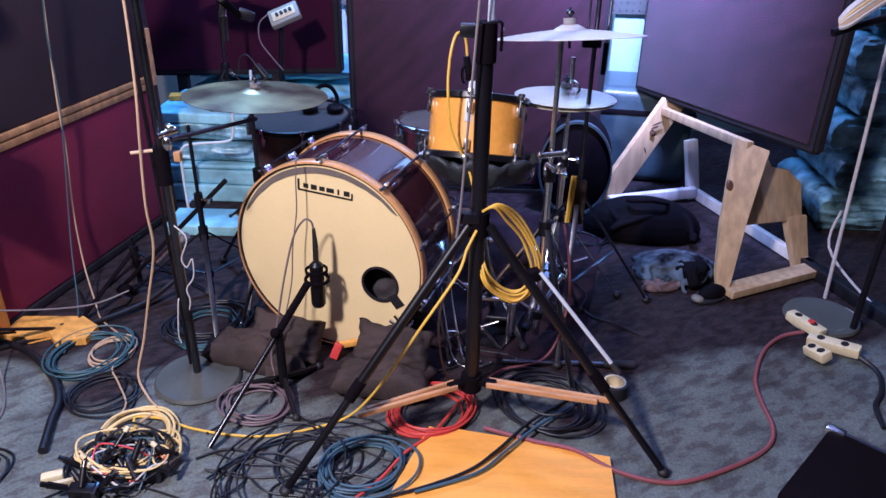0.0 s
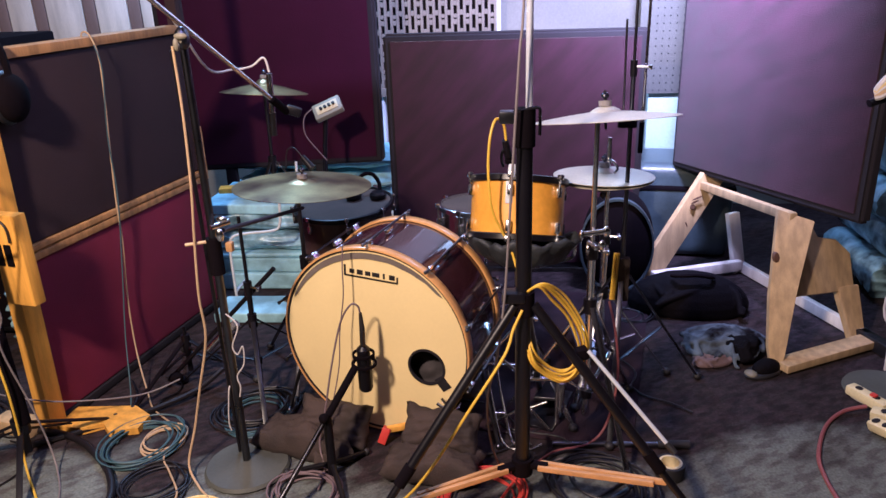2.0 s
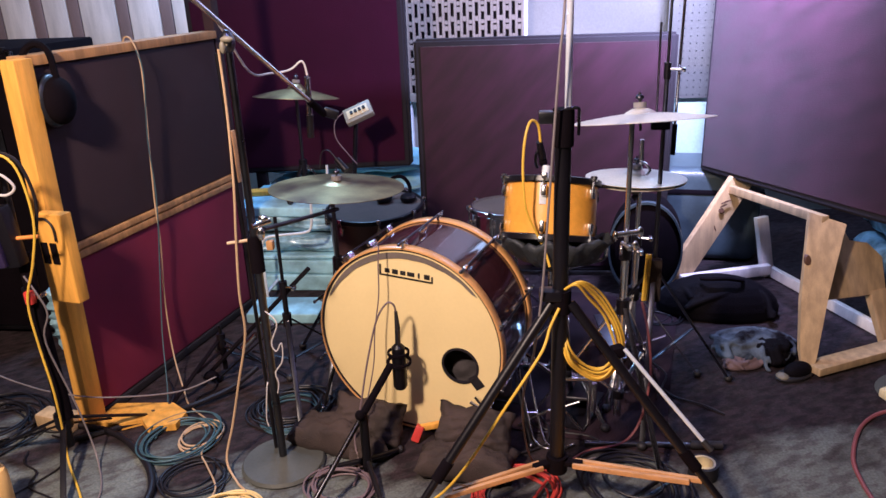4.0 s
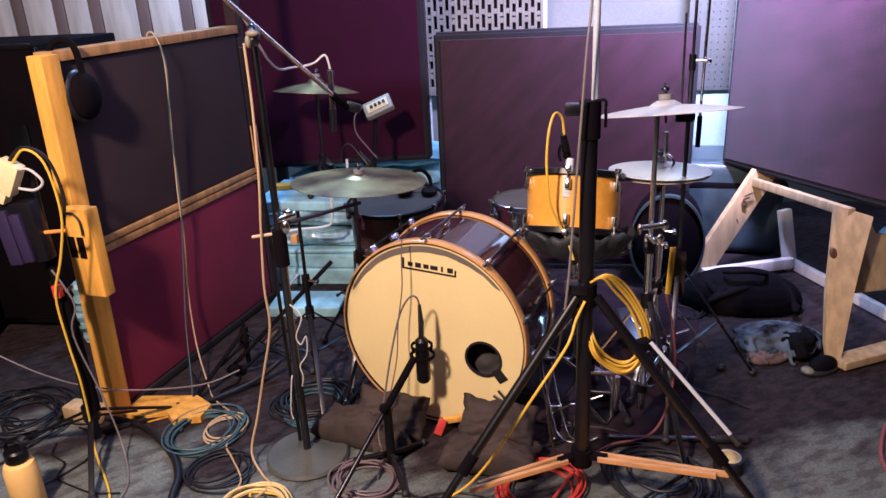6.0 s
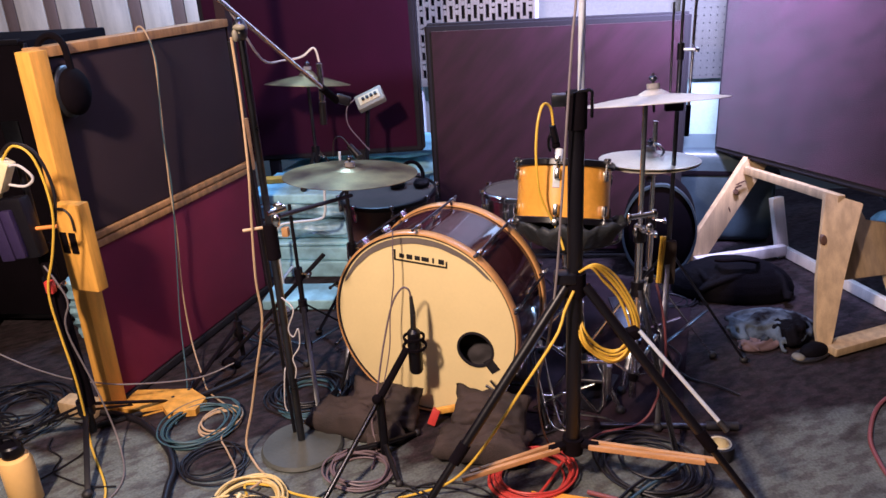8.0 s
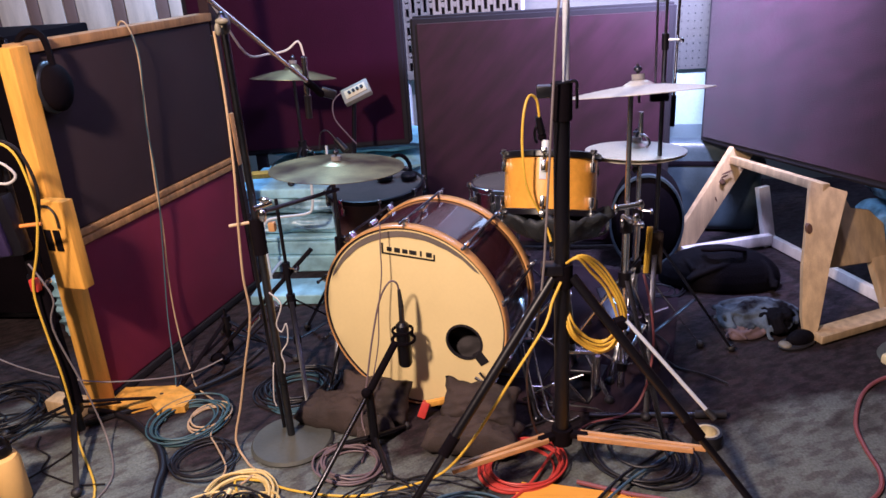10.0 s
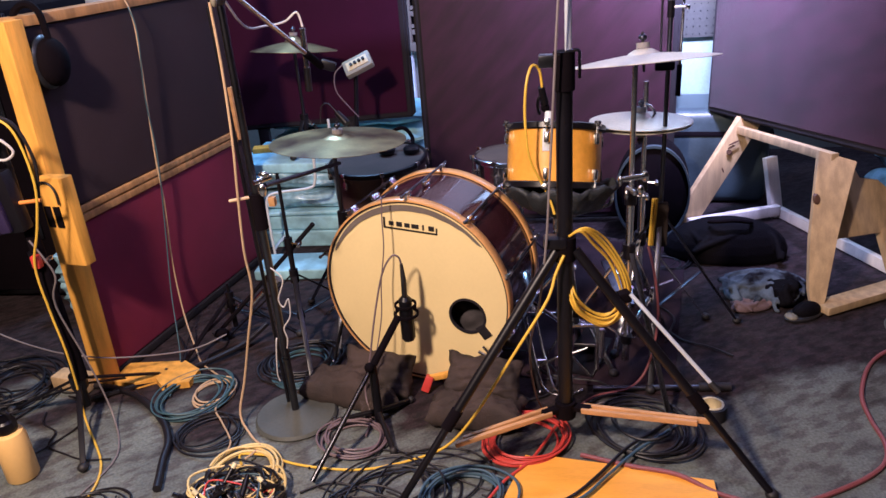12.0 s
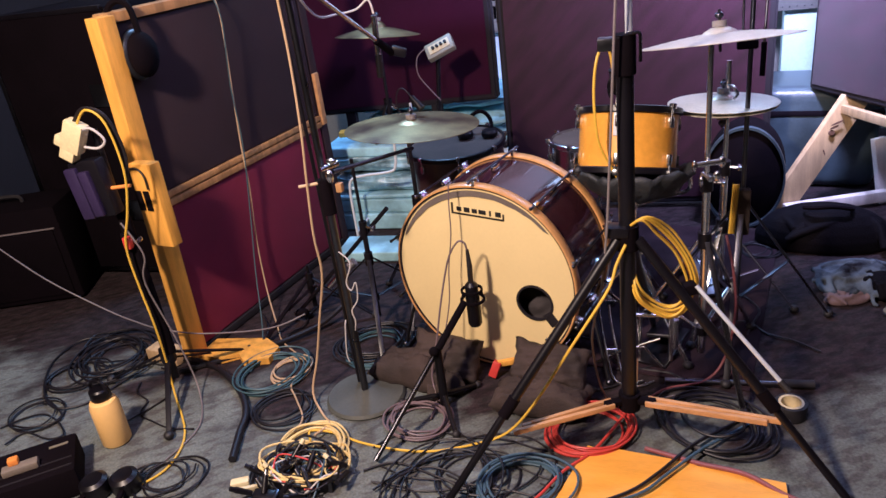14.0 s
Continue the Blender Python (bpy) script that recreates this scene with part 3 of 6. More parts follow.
def trestle_screen():
    a, b = (0.919, 3.856), (1.347, 2.69)
    t = cloth_screen("acoustic_screen", a, b, 0.49, 0.576, 1.3, "purple", "plum cloth acoustic screen on pine trestle legs", (), 0.05)
    # near trestle: tapered leg, gusset, second leg and a flat foot board
    leg = part("trestle_leg", slab(B(), [(1.105, 2.88, 0.570), (1.237, 2.845, 0.535), (1.165, 2.755, 0.267), (1.118, 2.64, 0.07), (1.097, 2.595, 0.0), (1.070, 2.605, 0.0), (1.058, 2.65, 0.10), (1.068, 2.755, 0.266)], 0.034), "pine_grey", t)
    face = Matrix.Translation((1.094, 2.80, 0.405)) @ pose(0, 0, 0, 64, 0, 12)
    part("knot", lathe(B(), [(0, 0.007), (0.010, 0.006), (0.015, -0.004)], face @ Matrix.Diagonal((1, 1.7, 1, 1)), 12), "knot", leg)
    part("gusset", slab(B(), [(1.19, 2.885, 0.52), (1.243, 2.941, 0.511), (1.283, 2.945, 0.431), (1.380, 2.979, 0.413), (1.458, 2.997, 0.346), (1.484, 2.952, 0.202), (1.160, 2.80, 0.235)], 0.02), "pine_grey", t)
    part("trestle_leg", slab(B(), [(1.395, 2.915, 0.23), (1.490, 2.967, 0.22), (1.530, 2.882, 0.0), (1.463, 2.868, 0.0)], 0.034), "pine_grey", t)
    part("foot_board", board(B(), (1.10, 2.625, 0.030), (1.52, 2.842, 0.030), 0.075, 0.032, (-0.46, 0.88, 0)), "pine_grey", t)
    # far trestle
    leg = part("trestle_leg", board(B(), (0.715, 3.46, 0.0), (1.045, 3.61, 0.51), 0.115, 0.036, (0.9, 0.3, 0)), "pine_grey", t)
    part("knot", lathe(B(), [(0, 0.004), (0.011, 0.003), (0.014, 0)], Matrix.Translation((0.945, 3.535, 0.37)) @ pose(0, 0, 0, 70, 0, 10), 12), "knot", leg)
    for kx, kz, sx, sz in ((0.965, 0.415, 2.2, 0.35), (0.955, 0.395, 1.6, 0.4), (0.915, 0.30, 0.35, 2.6)):
        part("grain_mark", lathe(B(), [(0, 0.003), (0.011, 0.002), (0.013, -0.002)], Matrix.Translation((kx, 3.536, kz)) @ pose(0, 0, 0, 70, 0, 10) @ Matrix.Rotation(0.35, 4, "Z") @ Matrix.Diagonal((sx, sz, 1, 1)), 12), "knot", leg)
    part("trestle_leg", board(B(), (1.22, 3.62, 0.0), (1.17, 3.66, 0.30), 0.06, 0.036, (0.9, 0.3, 0)), "plank_a", t)
    part("stretcher", board(B(), (0.76, 3.44, 0.045), (1.22, 3.60, 0.045), 0.052, 0.036, (0, 0, 1)), "plank_a", t)
    part("beam", board(B(), (0.99, 3.585, 0.465), (1.16, 2.86, 0.545), 0.036, 0.03, (0, 0, 1)), "pine_grey", t)
    part("skid", board(B(), (1.23, 3.62, 0.03), (1.52, 2.86, 0.03), 0.05, 0.03, (0, 0, 1)), "plank_a", t)


trestle_screen()


# ---- bass drum ----
def tension_rod(bm, p, q, r=0.0042):
    rod(bm, p, q, r, seg=8)
    ball(bm, p, r * 1.5, seg=8)


def bass_drum():
    ang = radians(16)
    axis = V(math.sin(ang), math.cos(ang), 0)
    c = V(-0.366, 2.185, 0.340)
    R, depth = 0.326, 0.33
    f = frame_of(c, c + axis, (1, 0, 0))
    t = thing("bass_drum", "mahogany bass drum with maple hoops and a cream head", "drum", (c.x, c.y, 0), "drum kit")
    part("shell", lathe(B(), [(R - 0.012, 0.03), (R, 0.03), (R, depth - 0.03), (R - 0.012, depth - 0.03)], f, 72, True), "shell", t)
    for z in (0.0, depth - 0.036):
        part("hoop", lathe(B(), [(R + 0.002, z), (R + 0.007, z), (R + 0.009, z + 0.003), (R + 0.009, z + 0.033), (R + 0.007, z + 0.036), (R + 0.002, z + 0.036)], f, 72, True), "hoop", t)
        part("flesh_hoop", lathe(B(), [(R - 0.0035, z + 0.004), (R + 0.002, z + 0.004), (R + 0.002, z + 0.031), (R - 0.0035, z + 0.031)], f, 72, True), "edge", t)
    # front head with a port on its lower right
    hole, hr = V(0.184, -0.060, 0), 0.062
    bm = B()
    N = 72
    outer = [bm.verts.new(f @ V((R - 0.001) * math.cos(2 * math.pi * k / N), (R - 0.001) * math.sin(2 * math.pi * k / N), 0.008)) for k in range(N)]
    # the drum's local y runs down or up with the frame's handedness
    up = 1.0 if (f.to_3x3() @ V(0, 1, 0)).z > 0 else -1.0
    hx, hy = hole.x, hole.y * up
    inner = []
    for k in range(N):
        a = 2 * math.pi * k / N
        inner.append(bm.verts.new(f @ V(hx + hr * math.cos(a), hy + hr * math.sin(a), 0.008)))
    for k in range(N):
        j = (k + 1) % N
        bm.faces.new((outer[k], outer[j], inner[j], inner[k]))
    front = part("drumhead", bm, "head", t)
    part("port_ring", lathe(B(), [(hr - 0.004, 0.004), (hr + 0.003, 0.004), (hr + 0.003, 0.013), (hr - 0.004, 0.013)], f @ Matrix.Translation((hx, hy, 0)), 36, True), "edge", front)
    part("port_tape", box(B(), (0.036, 0.05, 0.003), f @ Matrix.Translation((hx + 0.055, hy - 0.052 * up, 0.0075)) @ Matrix.Rotation(radians(38) * up, 4, "Z"), 0.001), "edge", front, "black tape at the port's edge")
    # tapered grey crescent inside the hoop that darkens the top of the head
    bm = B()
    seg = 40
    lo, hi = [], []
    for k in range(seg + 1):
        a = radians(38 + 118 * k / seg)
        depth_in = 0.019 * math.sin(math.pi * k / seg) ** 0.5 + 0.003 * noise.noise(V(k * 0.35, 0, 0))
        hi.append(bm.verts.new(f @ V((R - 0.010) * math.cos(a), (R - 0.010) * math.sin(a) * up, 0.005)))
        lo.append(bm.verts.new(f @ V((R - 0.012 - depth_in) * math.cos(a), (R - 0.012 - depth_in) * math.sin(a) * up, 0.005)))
    for k in range(seg):
        bm.faces.new((hi[k], hi[k + 1], lo[k + 1], lo[k]))
    part("muffling_ring", bm, "head_grey", front, "grey crescent along the head's top edge")
    # maker's mark as plain shapes
    bm = B()
    tilt = f @ Matrix.Translation((0.004, 0.240 * up, 0.0075)) @ Matrix.Rotation(radians(-3.0) * up, 4, "Z")
    for k, (w, h) in enumerate(((0.018, 0.015), (0.021, 0.017), (0.019, 0.015), (0.026, 0.015), (0.007, 0.019), (0.020, 0.017))):
        box(bm, (w, h, 0.003), tilt @ Matrix.Translation((-0.066 + k * 0.0282, 0.004 * up, 0)), 0.0012, 1)
    box(bm, (0.007, 0.034, 0.003), tilt @ Matrix.Translation((-0.091, 0.006 * up, 0)))
    box(bm, (0.188, 0.0055, 0.003), tilt @ Matrix.Translation((0, -0.0125 * up, 0)))
    box(bm, (0.0055, 0.022, 0.003), tilt @ Matrix.Translation((0.0935, -0.003 * up, 0)))
    part("badge_print", bm, "logo", front, "black printed badge")
    part("batter_head", lathe(B(), [(0, depth - 0.012), (R - 0.006, depth - 0.012)], f, 48), "tomhead", t)
    for k in range(10):
        a = radians(18 + 36 * k)
        ca, sa = math.cos(a), math.sin(a)
        bm = B()
        tension_rod(bm, f @ V((R + 0.026) * ca, (R + 0.026) * sa, -0.02), f @ V((R + 0.026) * ca, (R + 0.026) * sa, depth + 0.01))
        rd = part("tension_rod", bm, "steel", t)
        for z in (0.012, depth - 0.03):
            part("claw", box(B(), (0.024, 0.012, 0.034), f @ Matrix.Rotation(a, 4, "Z") @ Matrix.Translation((R + 0.018, 0, z + 0.01)), 0.004), "chrome", rd)
        part("lug", box(B(), (0.018, 0.014, 0.050), f @ Matrix.Rotation(a, 4, "Z") @ Matrix.Translation((R + 0.011, 0, depth / 2)), 0.006), "chrome", rd)
    # key claw hooked over the front hoop, low beside the port
    d = V(math.cos(radians(-36)), math.sin(radians(-36)) * up, 0)
    e = V(-d.y, d.x, 0)
    bm = B()
    rod(bm, f @ (d * 0.285 + e * 0.012 + V(0, 0, -0.012)), f @ (d * 0.350 + V(0, 0, -0.012)), 0.006)
    rod(bm, f @ (d * 0.285 - e * 0.016 + V(0, 0, -0.012)), f @ (d * 0.350 + V(0, 0, -0.012)), 0.005)
    rod(bm, f @ (d * 0.346 + V(0, 0, -0.014)), f @ (d * 0.346 + V(0, 0, 0.05)), 0.0045)
    part("key_claw", bm, "chrome", t)
    for s in (-1, 1):
        bm = B()
        p = f @ V(s * (R + 0.005), -0.10 * up, 0.12)
        rod(bm, p, (p.x + s * 0.06, p.y - 0.11, 0.01), 0.006)
        ball(bm, (p.x + s * 0.06, p.y - 0.11, 0.012), 0.012)
        part("spur", bm, "steel", t)
    return f


DRUM = bass_drum()
p = DRUM @ V(0.12, 0.10, 0.17)
cushion("pillow", (p.x, p.y, 0.21), (0.40, 0.24, 0.20), -14, "dark_felt", "dark grey pillow stuffed inside the bass drum", "pillow", "", (60, 0))
# dark sheet added on the floor to deepen the kit's shade
bm = B()
box(bm, (1.12, 1.20, 0.006), Matrix.Translation((0.05, 2.80, 0.0035)) @ pose(0, 0, 0, 0, 0, -12), 0.002)
solid("drum_rug", bm, "rug", "thin black sheet added for the shade under the drum kit", "rug")


# ---- small drums ----
def drum(name, at, R, height, tilt, shell, head, label, lugs, hoop="chrome", legs=()):
    m = Matrix.Translation(at) @ Matrix.Rotation(radians(tilt[0]), 4, "X") @ Matrix.Rotation(radians(tilt[1]), 4, "Y")
    t = thing(name, label, "drum", at, "drum kit")
    part("shell", lathe(B(), [(R - 0.007, 0.012), (R, 0.012), (R, height - 0.012), (R - 0.007, height - 0.012)], m, 56, True), shell, t)
    for z in (0, height - 0.022):
        part("hoop", lathe(B(), [(R + 0.001, z), (R + 0.010, z), (R + 0.013, z + 0.003), (R + 0.012, z + 0.019), (R + 0.008, z + 0.022), (R + 0.001, z + 0.022)], m, 56, True), hoop, t)
    part("batter_head", lathe(B(), [(0, height - 0.008), (R, height - 0.008)], m, 48), head, t)
    part("resonant_head", lathe(B(), [(0, 0.008), (R, 0.008)], m, 48), head, t)
    for k in range(lugs):
        a = 2 * math.pi * (k + 0.35) / lugs
        mm = m @ Matrix.Rotation(a, 4, "Z")
        ends = ((0.045, 0.004), (height - 0.05, height - 0.002)) if height > 0.15 else ((height / 2, height - 0.002),)
        for z, claw in ends:
            bm = B()
            box(bm, (0.020, 0.018, 0.036), mm @ Matrix.Translation((R + 0.010, 0, z)), 0.006)
            rod(bm, mm @ V(R + 0.013, 0, z), mm @ V(R + 0.015, 0, claw), 0.0035, seg=8)
            box(bm, (0.016, 0.018, 0.018), mm @ Matrix.Translation((R + 0.016, 0, claw)), 0.003)
            part("lug", bm, "chrome", t)
    for p, q in legs:
        bm = B()
        rod(bm, p, q, 0.006)
        ball(bm, q, 0.013)
        part("leg", bm, "chrome", t)
    return t


drum("rack_tom", (0.098, 2.39, 0.626), 0.154, 0.208, (-20, 3), "amber", "tomhead", "amber lacquered rack tom with black hoop and chrome lugs", 6, "black")
drum("floor_tom", (-0.635, 3.10, 0.17), 0.205, 0.375, (3, -2), "tomshell", "tomhead", "dark walnut floor tom with worn grey head", 8, "black",
     legs=[((-0.85, 3.06, 0.3), (-0.86, 3.05, 0.012)), ((-0.50, 2.92, 0.3), (-0.49, 2.90, 0.012)), ((-0.55, 3.31, 0.3), (-0.54, 3.33, 0.012))])
drum("snare_drum", (-0.02, 2.86, 0.47), 0.178, 0.14, (-4, 0), "chrome", "tomhead", "chrome snare drum on its stand behind the tom", 8)
# slate cloth sling bunched below the tom
bm = lathe(B(), [(0, 0.0), (0.07, 0.002), (0.115, 0.014), (0.150, 0.042), (0.176, 0.074), (0.186, 0.094), (0.176, 0.100), (0.150, 0.086), (0.10, 0.070), (0, 0.066)], Matrix.Translation((0.122, 2.385, 0.545)) @ pose(0, 0, 0, -9, 1, 0), 84)
for v in bm.verts:
    r = math.hypot(v.co.x - 0.122, v.co.y - 2.385)
    a = math.atan2(v.co.y - 2.385, v.co.x - 0.122)
    v.co.z += min(1, r / 0.17) * (0.010 * math.sin(7 * a + 1) + 0.006 * math.sin(17 * a))
    v.co += noise.noise_vector(v.co * 15) * 0.014 + noise.noise_vector(v.co * 42) * 0.006
soft(solid("cloth_sling", bm, "sling", "slate black cloth sling bunched under the amber tom", "cloth"))


def simple_stand(name, x, y, top, hub, spread, label, turn=0.3, mat="chrome", r=0.010, feet=3, z_foot=0.012, z0=0.0):
    """A tripod stand: pole, collar, legs with rubber feet."""
    t = thing(name, label, "stand", (x, y, 0), "stands")
    part("pole", rod(B(), (x, y, z0 + 0.05), (x, y, max(top * 0.62, hub)), r * 1.25), mat, t)
    part("upper_pole", rod(B(), (x, y, top * 0.62), (x, y, top), r * 0.8), mat, t)
    part("collar", rod(B(), (x, y, top * 0.62 - 0.03), (x, y, top * 0.62 + 0.02), r * 1.9), "black", t)
    bm = B()
    rod(bm, (x, y, top * 0.62), (x + 0.04, y - 0.015, top * 0.62), 0.005, seg=8)
    box(bm, (0.012, 0.034, 0.014), Matrix.Translation((x + 0.045, y - 0.016, top * 0.62)), 0.004)
    part("wing_nut", bm, "chrome", t)
    part("hub", rod(B(), (x, y, hub - 0.025), (x, y, hub + 0.025), r * 2.1), "black", t)
    part("lower_hub", rod(B(), (x, y, z0 + 0.06 if z0 else 0.12), (x, y, z0 + 0.08 if z0 else 0.15), r * 1.9), "black", t)
    for k in range(feet):
        a = turn + 2 * math.pi * k / feet
        fx, fy = x + spread * math.cos(a), y + spread * math.sin(a)
        leg = part("leg", board(B(), (x + r * 1.6 * math.cos(a), y + r * 1.6 * math.sin(a), hub), (fx, fy, z0 + z_foot), 0.018, 0.007, (-math.sin(a), math.cos(a), 0), 0.002), mat, t)
        part("rubber_foot", ball(B(), (fx, fy, z0 + 0.015), 0.017, (1, 1, 0.85)), "rubber", leg)
        part("brace", board(B(), (x, y, z0 + 0.07 if z0 else 0.135), ((x + fx) / 2, (y + fy) / 2, (z0 + hub) / 2), 0.014, 0.004, (-math.sin(a), math.cos(a), 0), 0.001), mat, t)
    return t


def cymbal(name, at, R, tilt, mat, label, bow=0.022, bell=0.022):
    m = Matrix.Translation(at) @ Matrix.Rotation(radians(tilt[0]), 4, "X") @ Matrix.Rotation(radians(tilt[1]), 4, "Y")
    t = thing(name, label, "cymbal", at, "drum kit")
    br = R * 0.22
    prof = [(0.006, bell + bow), (br * 0.5, bell * 0.86 + bow), (br * 0.85, bell * 0.35 + bow), (br, bow * 0.98)]
    for k in range(1, 15):
        f = k / 14
        prof.append((br + (R - br) * f, bow * (1 - f ** 1.25) + 0.0006 * (k % 2)))
    low = [(r, z - 0.0018) for r, z in reversed(prof)]
    part("plate", lathe(B(), prof + low, m, 72, True), mat, t)
    part("felt", lathe(B(), [(0, bell + bow), (0.019, bell + bow), (0.019, bell + bow + 0.016), (0, bell + bow + 0.016)], m, 20), "felt", t)
    bm = B()
    rod(bm, m @ V(0, 0, -0.03), m @ V(0, 0, bell + bow + 0.045), 0.004, seg=10)
    ball(bm, m @ V(0, 0, bell + bow + 0.03), 0.012, (1, 1, 0.8))
    part("wing_nut", bm, "steel", t)
    return t


cymbal("ride_cymbal", (-0.675, 2.60, 0.758), 0.25, (-3, 2), "brass", "large bronze ride cymbal with dull patina over the floor tom", 0.016, 0.012)
cymbal("crash_cymbal", (-1.122, 3.60, 0.940), 0.211, (-7, 3), "brass", "small bronze crash cymbal at the back of the kit", 0.04, 0.03)
cymbal("crash_cymbal", (0.355, 2.22, 1.062), 0.212, (-9.5, -3), "bronze_pale", "pale bronze crash cymbal on a chrome stand", 0.020, 0.016)
cymbal("hi_hat", (0.400, 2.57, 0.797), 0.172, (-3.5, 1), "bronze_pale", "bright hi-hat cymbals on a chrome stand", 0.012, 0.018)
cymbal("hi_hat", (0.400, 2.57, 0.788), 0.170, (178, 0), "bronze_pale", "lower hi-hat cymbal facing up below its pair", 0.012, 0.018)

simple_stand("cymbal_stand", -0.70, 2.61, 0.74, 0.36, 0.27, "dark steel cymbal stand under the ride cymbal", 0.5, "steel")
simple_stand("cymbal_stand", -1.122, 3.60, 0.935, 0.60, 0.14, "dark steel cymbal stand on the foam slabs behind the kit", 0.2, "steel", z0=0.425)
st = simple_stand("cymbal_stand", 0.335, 2.24, 1.05, 0.46, 0.29, "chrome cymbal stand with wing nuts", 0.9)
for k, z in enumerate((0.71, 0.665)):
    bm = B()
    rod(bm, (0.335 - 0.03 * math.cos(k * 1.9), 2.215, z), (0.335 + 0.035 * math.cos(k * 1.9), 2.225 + 0.02 * k, z + 0.006), 0.009)
    ball(bm, (0.296 + 0.02 * k, 2.20, z), 0.013, (0.5, 0.9, 1.4))
    ball(bm, (0.374 - 0.012 * k, 2.226, z + 0.004), 0.013, (0.9, 0.6, 1.4))
    part("clamp", bm, "chrome", st)
hh = simple_stand("hi_hat_stand", 0.415, 2.57, 0.93, 0.36, 0.26, "chrome hi-hat stand with footplate", 0.1)
part("footplate", board(B(), (0.40, 2.66, 0.03), (0.35, 2.93, 0.10), 0.09, 0.012, (1, 0, 0)), "steel", hh)
bm = B()
rod(bm, (0.415, 2.57, 0.835), (0.415, 2.57, 0.90), 0.009)
tube(bm, [(0.415, 2.56, 0.855), (0.43, 2.54, 0.85), (0.44, 2.53, 0.83), (0.43, 2.53, 0.815)], 0.005, ground=False)
part("clutch", bm, "chrome", hh)
simple_stand("snare_stand", -0.02, 2.86, 0.465, 0.26, 0.25, "chrome snare stand under the snare drum", 0.7)
st = simple_stand("tom_stand", 0.125, 2.42, 0.53, 0.30, 0.27, "chrome basket stand below the amber tom", 1.2)
for k in range(3):
    a = 0.4 + 2.094 * k
    bm = B()
    tube(bm, [(0.125, 2.42, 0.50), (0.125 + 0.10 * math.cos(a), 2.42 + 0.10 * math.sin(a), 0.515), (0.125 + 0.185 * math.cos(a), 2.42 + 0.185 * math.sin(a), 0.525),
              (0.125 + 0.19 * math.cos(a), 2.42 + 0.19 * math.sin(a), 0.58)], 0.007, ground=False)
    part("basket_arm", bm, "chrome", st)


# kick pedal
def kick_pedal():
    p = DRUM @ V(0.05, 0, 0.40)
    t = thing("kick_pedal", "chrome kick pedal behind the bass drum", "pedal", (p.x, p.y, 0), "drum kit")
    part("footboard", board(B(), (p.x, p.y + 0.03, 0.045), (p.x + 0.07, p.y + 0.30, 0.02), 0.085, 0.012, (1, 0, 0)), "steel", t)
    for s in (-0.06, 0.06):
        part("upright", rod(B(), (p.x + s, p.y, 0.008), (p.x + s, p.y, 0.22), 0.008), "chrome", t)
    part("axle", rod(B(), (p.x - 0.06, p.y, 0.215), (p.x + 0.06, p.y, 0.215), 0.007), "chrome", t)
    bm = B()
    rod(bm, (p.x, p.y, 0.21), (p.x, p.y - 0.01, 0.36), 0.005)
    ball(bm, (p.x, p.y - 0.012, 0.37), 0.028, (0.8, 1, 1))
    part("beater", bm, "felt", t)


kick_pedal()
t = thing("double_pedal", "chrome slave pedal with link rod beside the kick pedal", "pedal", (0.20, 2.30, 0), "drum kit")
part("base_plate", box(B(), (0.10, 0.26, 0.008), Matrix.Translation((0.22, 2.33, 0.012)) @ pose(0, 0, 0, 0, 0, -20), 0.002), "black", t)
part("footboard", board(B(), (0.20, 2.25, 0.10), (0.25, 2.47, 0.03), 0.08, 0.012, (1, 0, 0)), "steel", t)
for s in (-0.05, 0.05):
    part("upright", rod(B(), (0.19 + s, 2.24, 0.012), (0.19 + s, 2.24, 0.19), 0.008), "chrome", t)
part("axle", rod(B(), (0.13, 2.24, 0.185), (0.26, 2.24, 0.185), 0.009), "chrome", t)
part("link_rod", rod(B(), (0.13, 2.245, 0.185), (-0.06, 2.50, 0.205), 0.007), "chrome", t)
for p, q in (((0.0, 2.21, 0.012), (0.10, 2.20, 0.083)), ((0.137, 2.2, 0.092), (0.205, 2.2, 0.121)), ((0.155, 2.2, 0.085), (0.212, 2.2, 0.012)), ((0.10, 2.2, 0.083), (0.155, 2.2, 0.088))):
    part("strut", rod(B(), p, q, 0.0055), "chrome", t)
part("spring", rod(B(), (0.255, 2.24, 0.06), (0.255, 2.24, 0.17), 0.010), "chrome", t)
t = thing("wire_stand", "bent chrome wire foot beside the kick pedal", "stand", (0.05, 2.1, 0), "stands")
for q in (0.0, 0.035):
    part("wire", tube(B(), [(0.0 + q, 2.36, 0.15), (0.008 + q, 2.31, 0.12), (0.03 + q, 2.22, 0.06), (0.055 + q, 2.13, 0.012), (0.10 + q, 2.09, 0.008), (0.15 + q, 2.12, 0.008)], 0.0045, 6, 8, False), "chrome", t)
part("cross_wire", rod(B(), (0.03, 2.22, 0.06), (0.065, 2.22, 0.06), 0.004), "chrome", t)
